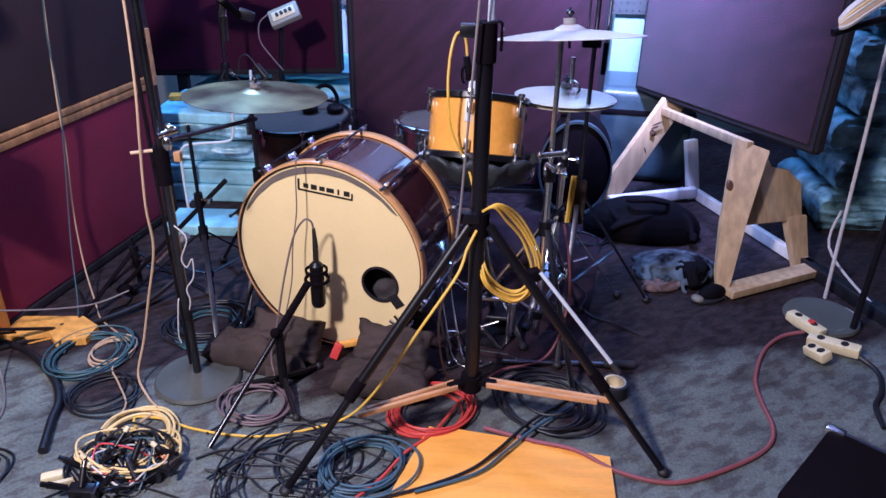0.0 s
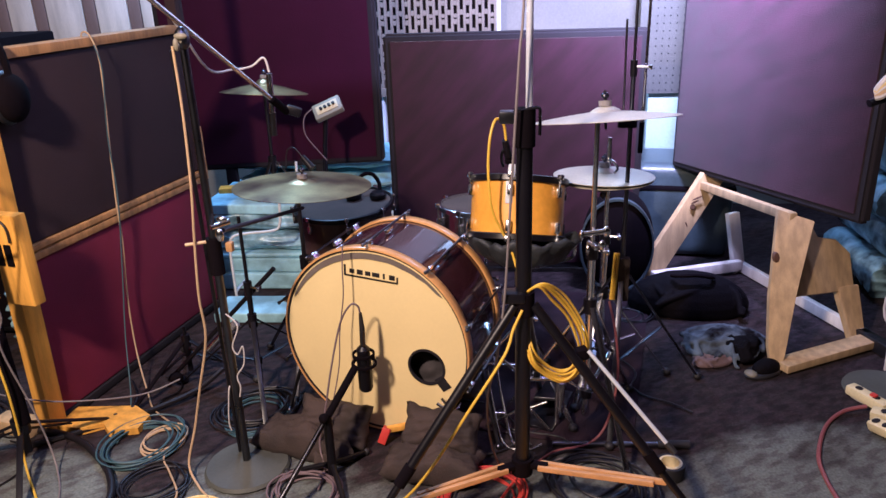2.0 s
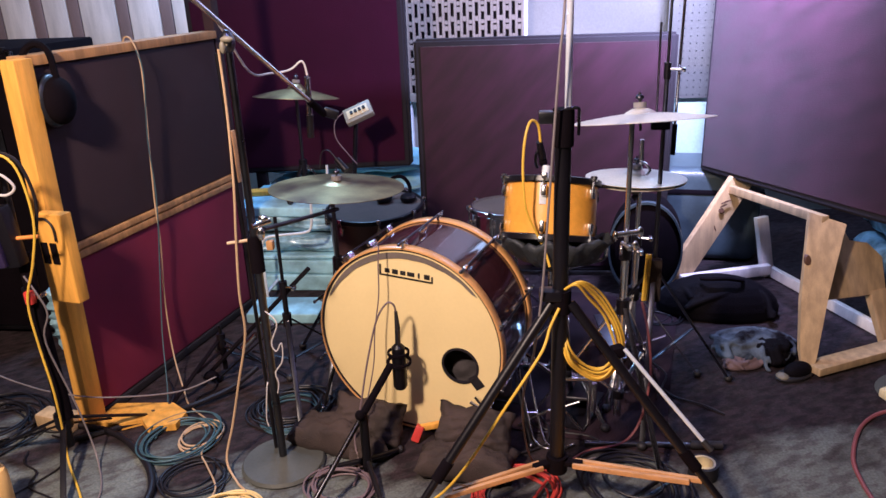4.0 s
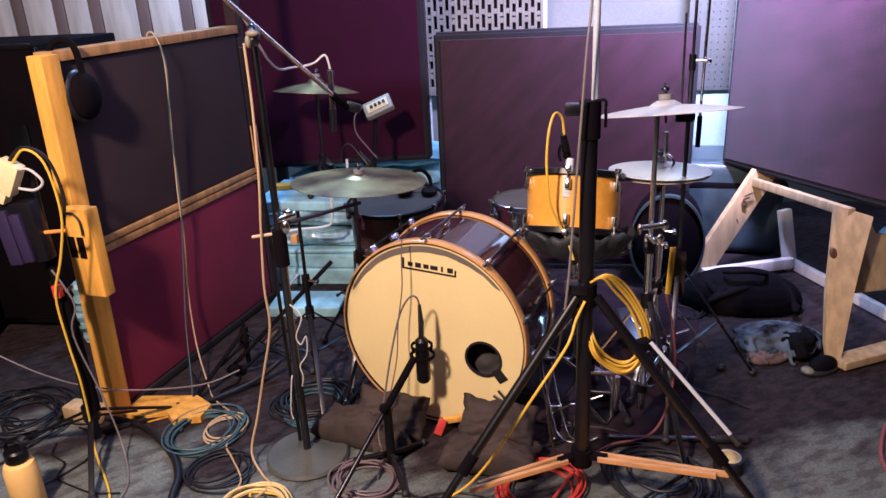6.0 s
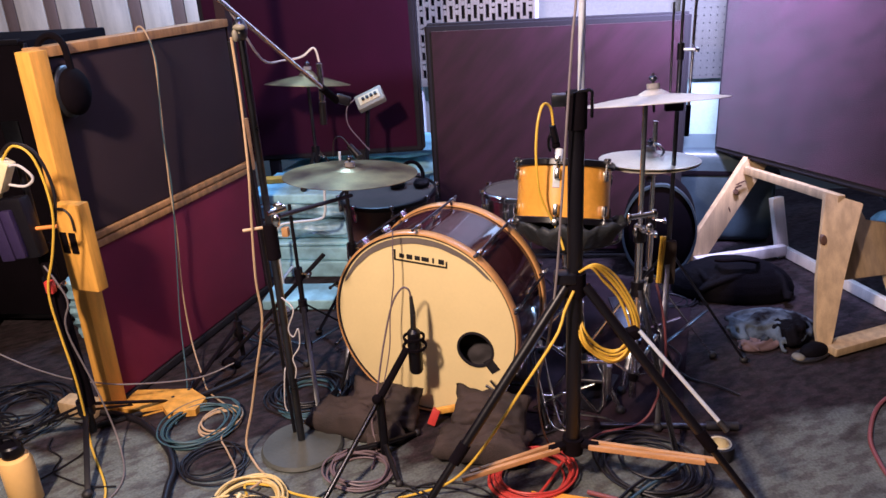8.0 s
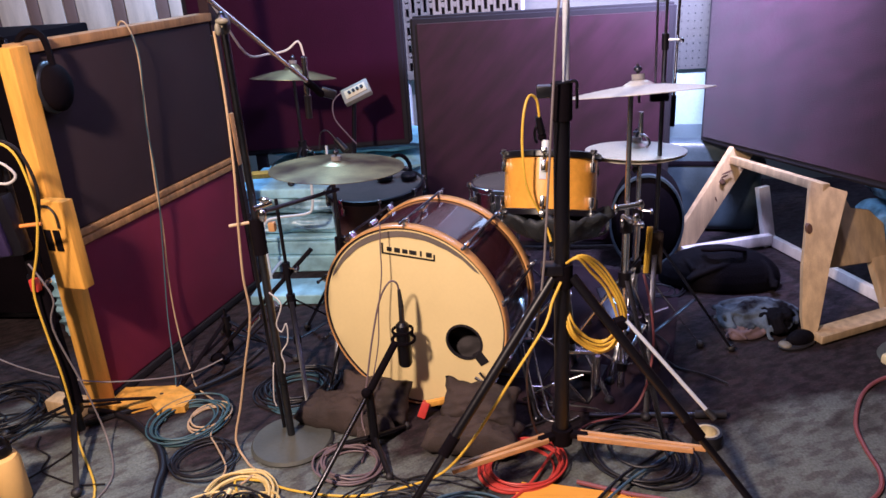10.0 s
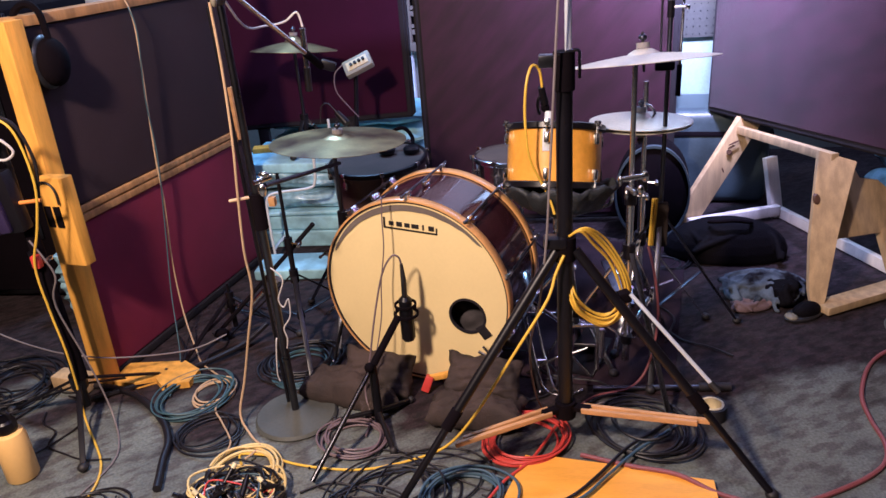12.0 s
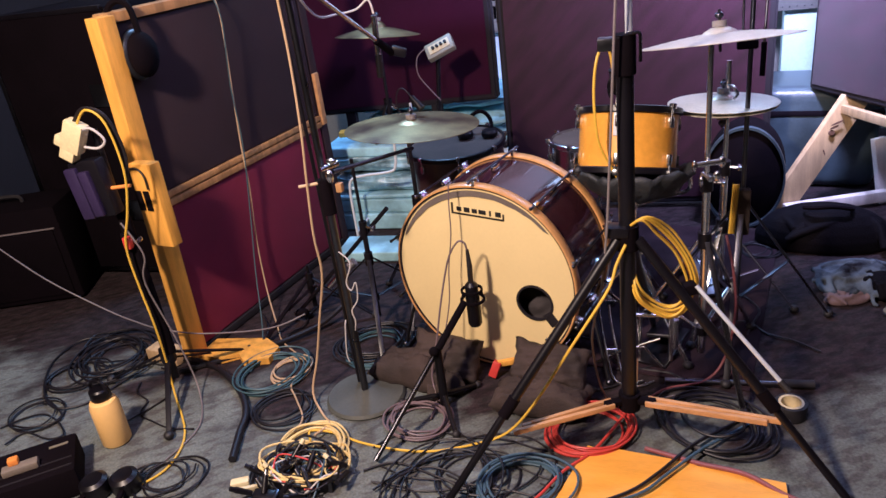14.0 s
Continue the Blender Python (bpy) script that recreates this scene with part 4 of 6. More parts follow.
# headphones left on the floor tom
t = thing("headphones", "black headphones lying on the floor tom's head", "headphones", (-0.56, 3.15, 0.545))
part("headband", tube(B(), [(-0.615, 3.15, 0.562), (-0.61, 3.185, 0.60), (-0.575, 3.20, 0.635), (-0.535, 3.20, 0.635), (-0.505, 3.185, 0.60), (-0.50, 3.15, 0.562)], 0.009, 6, 9, False), "matt", t)
for q in (-0.612, -0.503):
    part("ear_cup", lathe(B(), [(0, 0), (0.032, 0), (0.036, 0.006), (0.036, 0.02), (0.028, 0.03), (0, 0.03)], Matrix.Translation((q, 3.13, 0.546)), 28), "black", t)
t = thing("fallen_tube", "dull steel tube lying on the floor", "tube", (0.4, 2.2, 0))
part("tube", rod(B(), (0.22, 2.12, 0.014), (0.60, 2.13, 0.014), 0.010), "steel", t)
part("end_grip", rod(B(), (0.56, 2.13, 0.016), (0.66, 2.132, 0.016), 0.014), "rubber", t)


# ---- black tripod with pine spreaders ----
def big_tripod():
    x, y = 0.118, 1.815
    t = thing("tripod_stand", "tall black tripod stand with wooden spreader arms", "stand", (x, y, 0), "stands")
    part("column", rod(B(), (x, y, 0.15), (x, y, 1.15), 0.0205, seg=20), "black", t)
    part("collar", rod(B(), (x, y, 1.08), (x, y, 1.17), 0.026, seg=20), "matt", t)
    bm = B()
    tube(bm, [(x - 0.015, y - 0.02, 1.165), (x + 0.03, y - 0.02, 1.175), (x + 0.035, y - 0.02, 1.15), (x + 0.035, y - 0.02, 1.11)], 0.004, ground=False)
    box(bm, (0.05, 0.03, 0.03), Matrix.Translation((x - 0.035, y, 1.15)), 0.005)
    part("latch", bm, "steel", t)
    part("riser", rod(B(), (x + 0.010, y, 1.15), (x + 0.010, y, 2.1), 0.0085), "bright_steel", t)
    part("hub", rod(B(), (x, y, 0.635), (x, y, 0.70), 0.029, seg=20), "matt", t)
    part("clamp", box(B(), (0.06, 0.045, 0.03), Matrix.Translation((x - 0.025, y - 0.01, 0.69)), 0.008), "black", t)
    part("lower_collar", rod(B(), (x, y, 0.135), (x, y, 0.185), 0.03, seg=16), "matt", t)
    feet = [(0.655, 1.645), (-0.36, 1.505), (0.19, 2.43)]
    for fx, fy in feet:
        top = V(x + (fx - x) * 0.05, y + (fy - y) * 0.05, 0.665)
        foot = V(fx, fy, 0.012)
        d = (foot - top)
        leg = part("leg", rod(B(), top, top + d * 0.62, 0.0135), "black", t)
        part("lower_leg", rod(B(), top + d * 0.55, foot, 0.0105), "black", leg)
        part("leg_lock", rod(B(), top + d * 0.58, top + d * 0.65, 0.0165), "matt", leg)
        part("rubber_foot", ball(B(), foot, 0.018, (1, 1, 0.8)), "rubber", leg)
    # spreader arms of two slats each
    for (ex, ey, ez) in ((0.49, 1.69, 0.208), (-0.19, 1.66, 0.15), (0.128, 2.03, 0.17)):
        p = V(x, y, 0.165)
        q = V(ex, ey, ez)
        d = (q - p).normalized()
        n = V(0, 0, 1).cross(d).normalized()
        for s in (-1, 1):
            part("spreader_slat", board(B(), p + d * 0.05 + n * 0.012 * s, q + n * 0.007 * s - d * (0.0 if s > 0 else 0.03), 0.015, 0.011, (0, 0, 1), 0.002), "oak", t)
        part("spreader_hinge", box(B(), (0.05, 0.016, 0.024), frame_of(p + d * 0.05, p + d * 0.1) @ Matrix.Rotation(radians(90), 4, "Y"), 0.003), "matt", t)
    # chrome strut with a rubber tip beside the right leg
    strut = part("strut", rod(B(), (0.285, 1.78, 0.548), (0.476, 1.65, 0.358), 0.0055), "bright_steel", t)
    part("rubber_tip", rod(B(), (0.472, 1.653, 0.362), (0.492, 1.640, 0.342), 0.0085), "rubber", strut)
    part("strut_bracket", board(B(), (0.285, 1.80, 0.535), (0.255, 1.79, 0.53), 0.03, 0.03), "matt", strut)


big_tripod()

# ---- round-base boom stand ----
def boom_stand():
    x, y = -0.757, 1.965
    t = thing("boom_stand", "black boom microphone stand on a round cast base", "stand", (x, y, 0), "stands")
    part("base", lathe(B(), [(0, 0.002), (0.132, 0.002), (0.135, 0.008), (0.128, 0.018), (0.05, 0.024), (0.028, 0.034), (0, 0.034)], Matrix.Translation((x, y, 0)), 48), "cast", t)
    part("pole", rod(B(), (x, y, 0.03), (x, y, 0.76), 0.0125), "steel", t)
    part("upper_pole", rod(B(), (x, y, 0.76), (x, y, 1.31), 0.0105), "steel", t)
    part("cable_tube", rod(B(), (x - 0.043, y + 0.055, 0.01), (x - 0.068, y + 0.075, 1.30), 0.006), "black", t)
    part("sleeve", rod(B(), (x, y, 0.68), (x, y, 0.79), 0.021), "matt", t)
    bm = B()
    rod(bm, (x - 0.075, y - 0.02, 0.775), (x + 0.03, y, 0.785), 0.005)
    part("lever", bm, "c_cream", t)
    part("cross_arm", rod(B(), (x + 0.03, y + 0.005, 0.81), (x + 0.10, y + 0.55, 0.70), 0.007), "steel", t)
    bm = B()
    rod(bm, (x + 0.012, y - 0.03, 0.83), (x + 0.05, y + 0.01, 0.835), 0.008)
    ball(bm, (x + 0.03, y - 0.02, 0.805), 0.014, (0.9, 0.7, 1.5))
    ball(bm, (x + 0.04, y - 0.015, 0.85), 0.012, (1.3, 0.7, 0.8))
    part("clamp", bm, "chrome", t)
    part("clamp_block", box(B(), (0.020, 0.02, 0.028), Matrix.Translation((x + 0.048, y - 0.004, 0.765)), 0.004), "pine_dull", t)
    part("clutch", ball(B(), (x, y, 1.335), 0.024, (0.8, 1.0, 1.3)), "steel", t)
    bm = B()
    rod(bm, (x, y - 0.02, 1.335), (x + 0.01, y - 0.045, 1.335), 0.008)
    ball(bm, (x + 0.018, y - 0.048, 1.345), 0.012, (1.5, 0.7, 0.7))
    ball(bm, (x + 0.004, y - 0.048, 1.325), 0.012, (0.7, 0.7, 1.4))
    part("clutch_knob", bm, "grey_plastic", t)
    p, q = V(-0.845, 1.86, 1.50), V(-0.64, 2.40, 1.065)
    part("boom_arm", rod(B(), p, q, 0.0072), "chrome", t)
    part("boom_grip", rod(B(), q + (p - q) * 0.12, q, 0.0125), "matt", t)
    part("mic_clip", box(B(), (0.05, 0.03, 0.03), Matrix.Translation(q + V(0.02, 0.01, 0)) @ pose(0, 0, 0, 0, 20, 10), 0.007), "black", t)
    return t


boom_stand()
t = thing("pencil_microphone", "slim brass-and-steel pencil microphone clipped to the boom", "microphone", (-0.69, 2.41, 1.05), "microphones")
part("body", rod(B(), (-0.688, 2.41, 1.185), (-0.692, 2.41, 1.06), 0.010), "chrome", t)
part("capsule", rod(B(), (-0.692, 2.41, 1.06), (-0.696, 2.41, 0.985), 0.0115), "steel", t)
cable("microphone_cable", [(-0.83, 1.90, 1.48), (-0.80, 2.02, 1.38), (-0.80, 2.2, 1.23), (-0.79, 2.36, 1.205), (-0.74, 2.40, 1.21), (-0.70, 2.41, 1.235), (-0.687, 2.41, 1.19)], 0.0035, "c_white",
      "white microphone cable along the boom", ground=False)

# tripod of a further low stand behind the boom stand
simple_stand("microphone_stand", -0.86, 2.42, 0.70, 0.30, 0.33, "black microphone stand behind the boom stand", 0.9, "black", 0.008)
st = simple_stand("microphone_stand", -1.16, 2.48, 0.24, 0.18, 0.26, "low black microphone stand with a slanting boom", 0.0, "black", 0.008)
part("boom", rod(B(), (-1.24, 2.45, 0.02), (-0.77, 2.46, 0.49), 0.0085), "black", st)
part("boom_grip", rod(B(), (-1.06, 2.445, 0.16), (-1.00, 2.447, 0.22), 0.013), "chrome", st)
part("boom_collar", rod(B(), (-0.955, 2.445, 0.255), (-0.935, 2.445, 0.275), 0.016), "silver", st)
part("boom_knob", ball(B(), (-1.20, 2.43, 0.045), 0.024, (1.2, 1, 0.8)), "matt", st)
cable("thin_lead", [(-0.745, 1.945, 0.56), (-0.706, 1.925, 0.531), (-0.728, 1.92, 0.468), (-0.716, 1.92, 0.44), (-0.697, 1.92, 0.468), (-0.701, 1.92, 0.409), (-0.727, 1.92, 0.367), (-0.722, 1.92, 0.33), (-0.729, 1.92, 0.295)], 0.0021, "c_white", "white lead dangling in bends from the boom stand", ground=False)
cable("thin_lead", [(-0.765, 1.94, 0.32), (-0.767, 1.93, 0.298), (-0.780, 1.93, 0.20), (-0.776, 1.93, 0.167)], 0.0021, "c_white", "short white lead taped to the boom stand", ground=False)
t = thing("drum_microphone", "small black microphone aimed at the ride cymbal", "microphone", (-0.66, 2.70, 0.8), "microphones")
part("body", rod(B(), (-0.70, 2.72, 0.835), (-0.66, 2.70, 0.795), 0.012, 0.015), "black", t)
part("cord", tube(B(), [(-0.70, 2.72, 0.835), (-0.735, 2.74, 0.865), (-0.77, 2.76, 0.85), (-0.785, 2.77, 0.78)], 0.0024, ground=False), "c_black", t)

# ---- overhead stand between hi-hat and screens ----
st = simple_stand("microphone_stand", 0.462, 2.45, 1.9, 0.50, 0.34, "tall slim steel microphone stand behind the cymbals", 0.35, "steel", 0.0058)
part("drop_arm", rod(B(), (0.500, 2.47, 0.90), (0.505, 2.47, 1.6), 0.0045), "chrome", st)
part("arm_cap", rod(B(), (0.500, 2.47, 0.90), (0.5007, 2.47, 1.0), 0.008), "matt", st)
part("side_rod", rod(B(), (0.438, 2.45, 0.99), (0.434, 2.45, 1.32), 0.0035), "steel", st)
part("rod_clamp", box(B(), (0.06, 0.022, 0.026), Matrix.Translation((0.452, 2.45, 1.0)), 0.006), "matt", st)
t = thing("stick_bag", "brown stick bag with yellow drumsticks hung on a stand", "bag", (0.44, 2.42, 0.4))
part("pouch", box(B(), (0.045, 0.03, 0.16), Matrix.Translation((0.462, 2.43, 0.47)), 0.01), "sandbag", t)
for k in range(2):
    part("drumstick", rod(B(), (0.425 + k * 0.009, 2.415, 0.40), (0.432 + k * 0.010, 2.415, 0.57), 0.0055, seg=8), "c_yellow", t)


# ---- kick microphone on its small stand ----
def kick_microphone():
    t = thing("kick_microphone", "black studio microphone in a shock mount before the bass drum", "microphone", (-0.378, 2.09, 0.23), "microphones")
    x, y = -0.378, 2.085
    part("body", lathe(B(), [(0, 0.225), (0.018, 0.226), (0.023, 0.235), (0.023, 0.335), (0.021, 0.345), (0.021, 0.375), (0.012, 0.385), (0, 0.385)], Matrix.Translation((x, y, 0)), 24), "black", t)
    sm = part("shock_mount", lathe(B(), [(0.034, 0.318), (0.041, 0.318), (0.041, 0.326), (0.034, 0.326)], Matrix.Translation((x, y, 0)), 24, True), "matt", t)
    part("mount_ring", lathe(B(), [(0.030, 0.352), (0.036, 0.352), (0.036, 0.36), (0.030, 0.36)], Matrix.Translation((x, y, 0)), 24, True), "matt", t)
    for k in range(4):
        a = 0.6 + k * math.pi / 2
        part("mount_strut", rod(B(), (x + 0.036 * math.cos(a), y + 0.036 * math.sin(a), 0.322), (x + 0.032 * math.cos(a), y + 0.032 * math.sin(a), 0.356), 0.003, seg=8), "matt", sm)
    part("plug", rod(B(), (x, y, 0.385), (x + 0.002, y, 0.44), 0.009), "steel", t)
    part("boot", rod(B(), (x + 0.002, y, 0.44), (x, y, 0.50), 0.009, 0.005), "rubber", t)
    s = thing("microphone_stand", "short black boom stand holding the kick microphone", "stand", (-0.46, 1.93, 0), "stands")
    part("arm", rod(B(), (-0.40, 2.06, 0.325), (-0.61, 1.64, 0.02), 0.008), "steel", s)
    part("arm_grip", rod(B(), (-0.40, 2.06, 0.325), (-0.475, 1.91, 0.216), 0.012), "matt", s)
    part("knob", ball(B(), (-0.472, 1.905, 0.235), 0.016), "matt", s)
    part("post", rod(B(), (-0.468, 1.925, 0.02), (-0.468, 1.925, 0.23), 0.014), "black", s)
    for k in range(3):
        a = 1.0 + k * 2.094
        f = (-0.468 + 0.15 * math.cos(a), 1.925 + 0.15 * math.sin(a), 0.012)
        leg = part("leg", rod(B(), (-0.468, 1.925, 0.06), f, 0.008), "black", s)
        part("rubber_foot", ball(B(), f, 0.013), "rubber", leg)


kick_microphone()
cable("microphone_cable", [(-0.378, 2.085, 0.495), (-0.383, 2.08, 0.525), (-0.405, 2.075, 0.53), (-0.44, 2.07, 0.47), (-0.475, 2.05, 0.33), (-0.50, 2.02, 0.19), (-0.52, 1.99, 0.09), (-0.50, 1.94, 0.02), (-0.50, 1.86, 0.01)], 0.0032, "c_mauve",
      "dark mauve cable looping from the kick microphone")
cable("thin_cable", [(-0.435, 2.16, 0.69), (-0.440, 2.155, 0.62), (-0.445, 2.155, 0.52), (-0.465, 2.15, 0.40), (-0.475, 2.14, 0.28), (-0.50, 2.12, 0.16)], 0.0022, "c_mauve", "thin cord hanging over the drumhead", ground=False)
# tom microphone
t = thing("tom_microphone", "black clip microphone above the amber tom", "microphone", (0.055, 2.30, 0.9), "microphones")
part("body", rod(B(), (0.065, 2.30, 0.985), (0.075, 2.32, 0.93), 0.010, 0.013), "black", t)
part("capsule", ball(B(), (0.077, 2.325, 0.915), 0.014), "matt", t)
part("clip", tube(B(), [(0.07, 2.31, 0.97), (0.055, 2.31, 0.94), (0.055, 2.325, 0.91), (0.06, 2.335, 0.895)], 0.005, ground=False), "black", t)
cable("microphone_cable", [(0.068, 2.30, 0.985), (0.060, 2.29, 1.04), (0.038, 2.27, 1.055), (0.022, 2.25, 1.01), (0.015, 2.24, 0.93), (0.018, 2.235, 0.85), (0.03, 2.232, 0.77), (0.08, 2.24, 0.66), (0.10, 2.22, 0.60)], 0.0042, "c_yellow",
      "yellow cable arching from the tom microphone", ground=False)
TOM = Matrix.Translation((0.098, 2.39, 0.626)) @ Matrix.Rotation(radians(-20), 4, "X") @ Matrix.Rotation(radians(3), 4, "Y")
solid("white_clip", rod(B(), TOM @ V(-0.024, -0.160, 0.196), TOM @ V(-0.022, -0.158, 0.236), 0.013), "white", "white cap on the tom's rim", "clip")
solid("white_tape", box(B(), (0.022, 0.004, 0.07), TOM @ Matrix.Translation((-0.028, -0.153, 0.15)), 0.001), "white", "strip of white tape on the tom", "tape")

# box on a stand at the back
t = thing("monitor_mixer", "light grey personal monitor mixer with knobs on a stand", "mixer", (-0.82, 3.62, 0))
mm = Matrix.Translation((-0.815, 3.61, 0.855)) @ pose(0, 0, 0, 42, -22, 12)
part("case", box(B(), (0.145, 0.09, 0.035), mm, 0.008), "grey_plastic", t)
for k in range(4):
    part("knob", rod(B(), mm @ V(-0.03 + k * 0.022, 0, 0.017), mm @ V(-0.03 + k * 0.022, 0, 0.032), 0.008, seg=10), "black", t)
part("face", box(B(), (0.110, 0.05, 0.004), mm @ Matrix.Translation((0, 0, 0.019)), 0.001), "tape", t)
part("pole", rod(B(), (-0.875, 3.63, 0.44), (-0.835, 3.63, 0.83), 0.011), "black", t)
part("base", lathe(B(), [(0, 0), (0.06, 0), (0.06, 0.012), (0.02, 0.025), (0, 0.025)], Matrix.Translation((-0.875, 3.63, 0.425)), 32), "matt", t)
cable("thin_cable", [(-0.89, 3.60, 0.86), (-0.93, 3.58, 0.82), (-0.93, 3.57, 0.74), (-0.88, 3.58, 0.66), (-0.84, 3.6, 0.6)], 0.003, "c_mauve", "thin cord looping from the mixer", ground=False)

# ---- sandbags before the drum ----
cushion("sandbag", (-0.610, 2.075, 0.048), (0.29, 0.16, 0.115), -10, "sandbag", "dark brown canvas sandbag lying on the floor", "sandbag", "sandbags")
cushion("sandbag", (-0.500, 2.105, 0.082), (0.25, 0.15, 0.10), -6, "sandbag", "dark brown canvas sandbag leaning on the drum", "sandbag", "sandbags", (58, 4))
cushion("sandbag", (-0.490, 2.020, 0.034), (0.13, 0.11, 0.07), 24, "sandbag", "small dark brown canvas sandbag on the floor", "sandbag", "sandbags")
cushion("sandbag", (-0.155, 1.955, 0.046), (0.31, 0.15, 0.105), -4, "sandbag", "dark brown canvas sandbag lying on the floor", "sandbag", "sandbags")
cushion("sandbag", (-0.135, 2.035, 0.112), (0.25, 0.14, 0.10), -6, "sandbag", "dark brown canvas sandbag leaning on the drum", "sandbag", "sandbags", (48, 3))
t = thing("red_clamp", "small clamp with red tip under the bass drum", "clamp", (-0.33, 2.11, 0))
part("jaw", board(B(), (-0.345, 2.105, 0.01), (-0.325, 2.12, 0.06), 0.028, 0.03), "red", t)
part("bar", board(B(), (-0.33, 2.12, 0.05), (-0.25, 2.14, 0.058), 0.018, 0.02), "pine", t)

# ---- plywood sheet ----
bm = B()
pts = [(0.0, 1.78), (0.045, 1.765), (0.075, 1.775), (0.275, 1.742), (0.30, 1.728), (0.515, 1.690), (0.50, 1.36), (-0.12, 1.40)]
low = [bm.verts.new((a, b, 0.002)) for a, b in pts]
high = [bm.verts.new((a, b, 0.016)) for a, b in pts]
bm.faces.new(low[::-1])
bm.faces.new(high)
for k in range(len(pts)):
    bm.faces.new((low[k], low[(k + 1) % len(pts)], high[(k + 1) % len(pts)], high[k]))
solid("plywood_sheet", bm, "ply", "warm orange plywood offcut lying on the floor", "board", smooth=False)

# ---- tape, bottle, floor boxes ----
bm = lathe(B(), [(0.034, 0.002), (0.044, 0.002), (0.045, 0.004), (0.045, 0.046), (0.044, 0.048), (0.034, 0.048)], Matrix.Translation((0.572, 1.995, 0)), 40, True)
t = thing("tape_roll", "roll of black tape with a cream core on the floor", "tape", (0.585, 1.98, 0))
part("roll", bm, "rubber", t)
part("core", lathe(B(), [(0, 0.003), (0.026, 0.003), (0.026, 0.030), (0.028, 0.049), (0.035, 0.049), (0.035, 0.002), (0, 0.002)], Matrix.Translation((0.572, 1.995, 0)), 32), "cream_plastic", t)

t = thing("water_bottle", "pale amber water bottle with black cap standing on the floor", "bottle", (-1.53, 1.655, 0))
mb = Matrix.Translation((-1.535, 1.655, 0))
part("body", lathe(B(), [(0, 0.002), (0.042, 0.002), (0.0465, 0.008), (0.047, 0.148), (0.041, 0.166), (0.028, 0.174), (0, 0.174)], mb, 36), "bottle", t)
cap = part("cap", lathe(B(), [(0.0, 0.174), (0.030, 0.174), (0.032, 0.178), (0.032, 0.208), (0.027, 0.214), (0, 0.214)], mb, 30), "black", t)
part("loop", tube(B(), [(-1.56, 1.655, 0.195), (-1.562, 1.655, 0.225), (-1.545, 1.655, 0.238), (-1.515, 1.655, 0.235), (-1.503, 1.655, 0.195)], 0.006, ground=False), "black", cap)


def stage_box():
    t = thing("stage_box", "black stage box with faint bars of lettering on the floor", "case", (-1.68, 1.45, 0))
    m = Matrix.Translation((-1.700, 1.365, 0.052)) @ pose(0, 0, 0, 0, 0, 38)
    part("case", box(B(), (0.42, 0.20, 0.10), m, 0.012), "matt", t)
    part("label_bar", box(B(), (0.055, 0.010, 0.002), m @ Matrix.Translation((0.16, 0.05, 0.0512))), "grey_plastic", t)
    part("groove", box(B(), (0.40, 0.006, 0.002), m @ Matrix.Translation((0, -0.03, 0.0510))), "edge", t)
    part("groove", box(B(), (0.40, 0.006, 0.002), m @ Matrix.Translation((0, -0.07, 0.0510))), "edge", t)
    b = thing("adapter", "small grey adapter with orange plug on the stage box", "adapter", (-1.72, 1.43, 0.13))
    part("body", box(B(), (0.10, 0.035, 0.022), m @ Matrix.Translation((0.06, -0.02, 0.062)), 0.005), "grille", b)
    part("plug", box(B(), (0.03, 0.028, 0.02), m @ Matrix.Translation((0.045, -0.005, 0.082)), 0.006), "orange", b)


stage_box()

# headphones on the floor
t = thing("headphones", "black headphones lying on the floor", "headphones", (-1.38, 1.43, 0))
for hx, hy in ((-1.43, 1.425), (-1.345, 1.455)):
    part("ear_cup", lathe(B(), [(0, 0), (0.04, 0), (0.045, 0.012), (0.042, 0.05), (0.03, 0.058), (0, 0.05)], Matrix.Translation((hx, hy, 0.0)) @ pose(0, 0, 0.004, 6, 0, 0), 24), "black", t)
part("headband", tube(B(), [(-1.43, 1.42, 0.03), (-1.44, 1.35, 0.03), (-1.38, 1.30, 0.03), (-1.32, 1.36, 0.03), (-1.345, 1.45, 0.03)], 0.009), "matt", t)
# headphones on the screen
t = thing("headphones", "black headphones hung over the screen's top rail", "headphones", (-1.47, 2.30, 1.1))
part("headband", tube(B(), [(-1.555, 2.22, 1.22), (-1.54, 2.235, 1.30), (-1.50, 2.245, 1.325), (-1.46, 2.24, 1.30), (-1.448, 2.235, 1.22)], 0.011, ground=False), "matt", t)
part("ear_cup", ball(B(), (-1.452, 2.235, 1.15), 0.066, (0.6, 1.0, 1.15), 20), "matt", t)
part("ear_pad", ball(B(), (-1.476, 2.237, 1.15), 0.072, (0.34, 1.02, 1.18), 20), "slate", t)


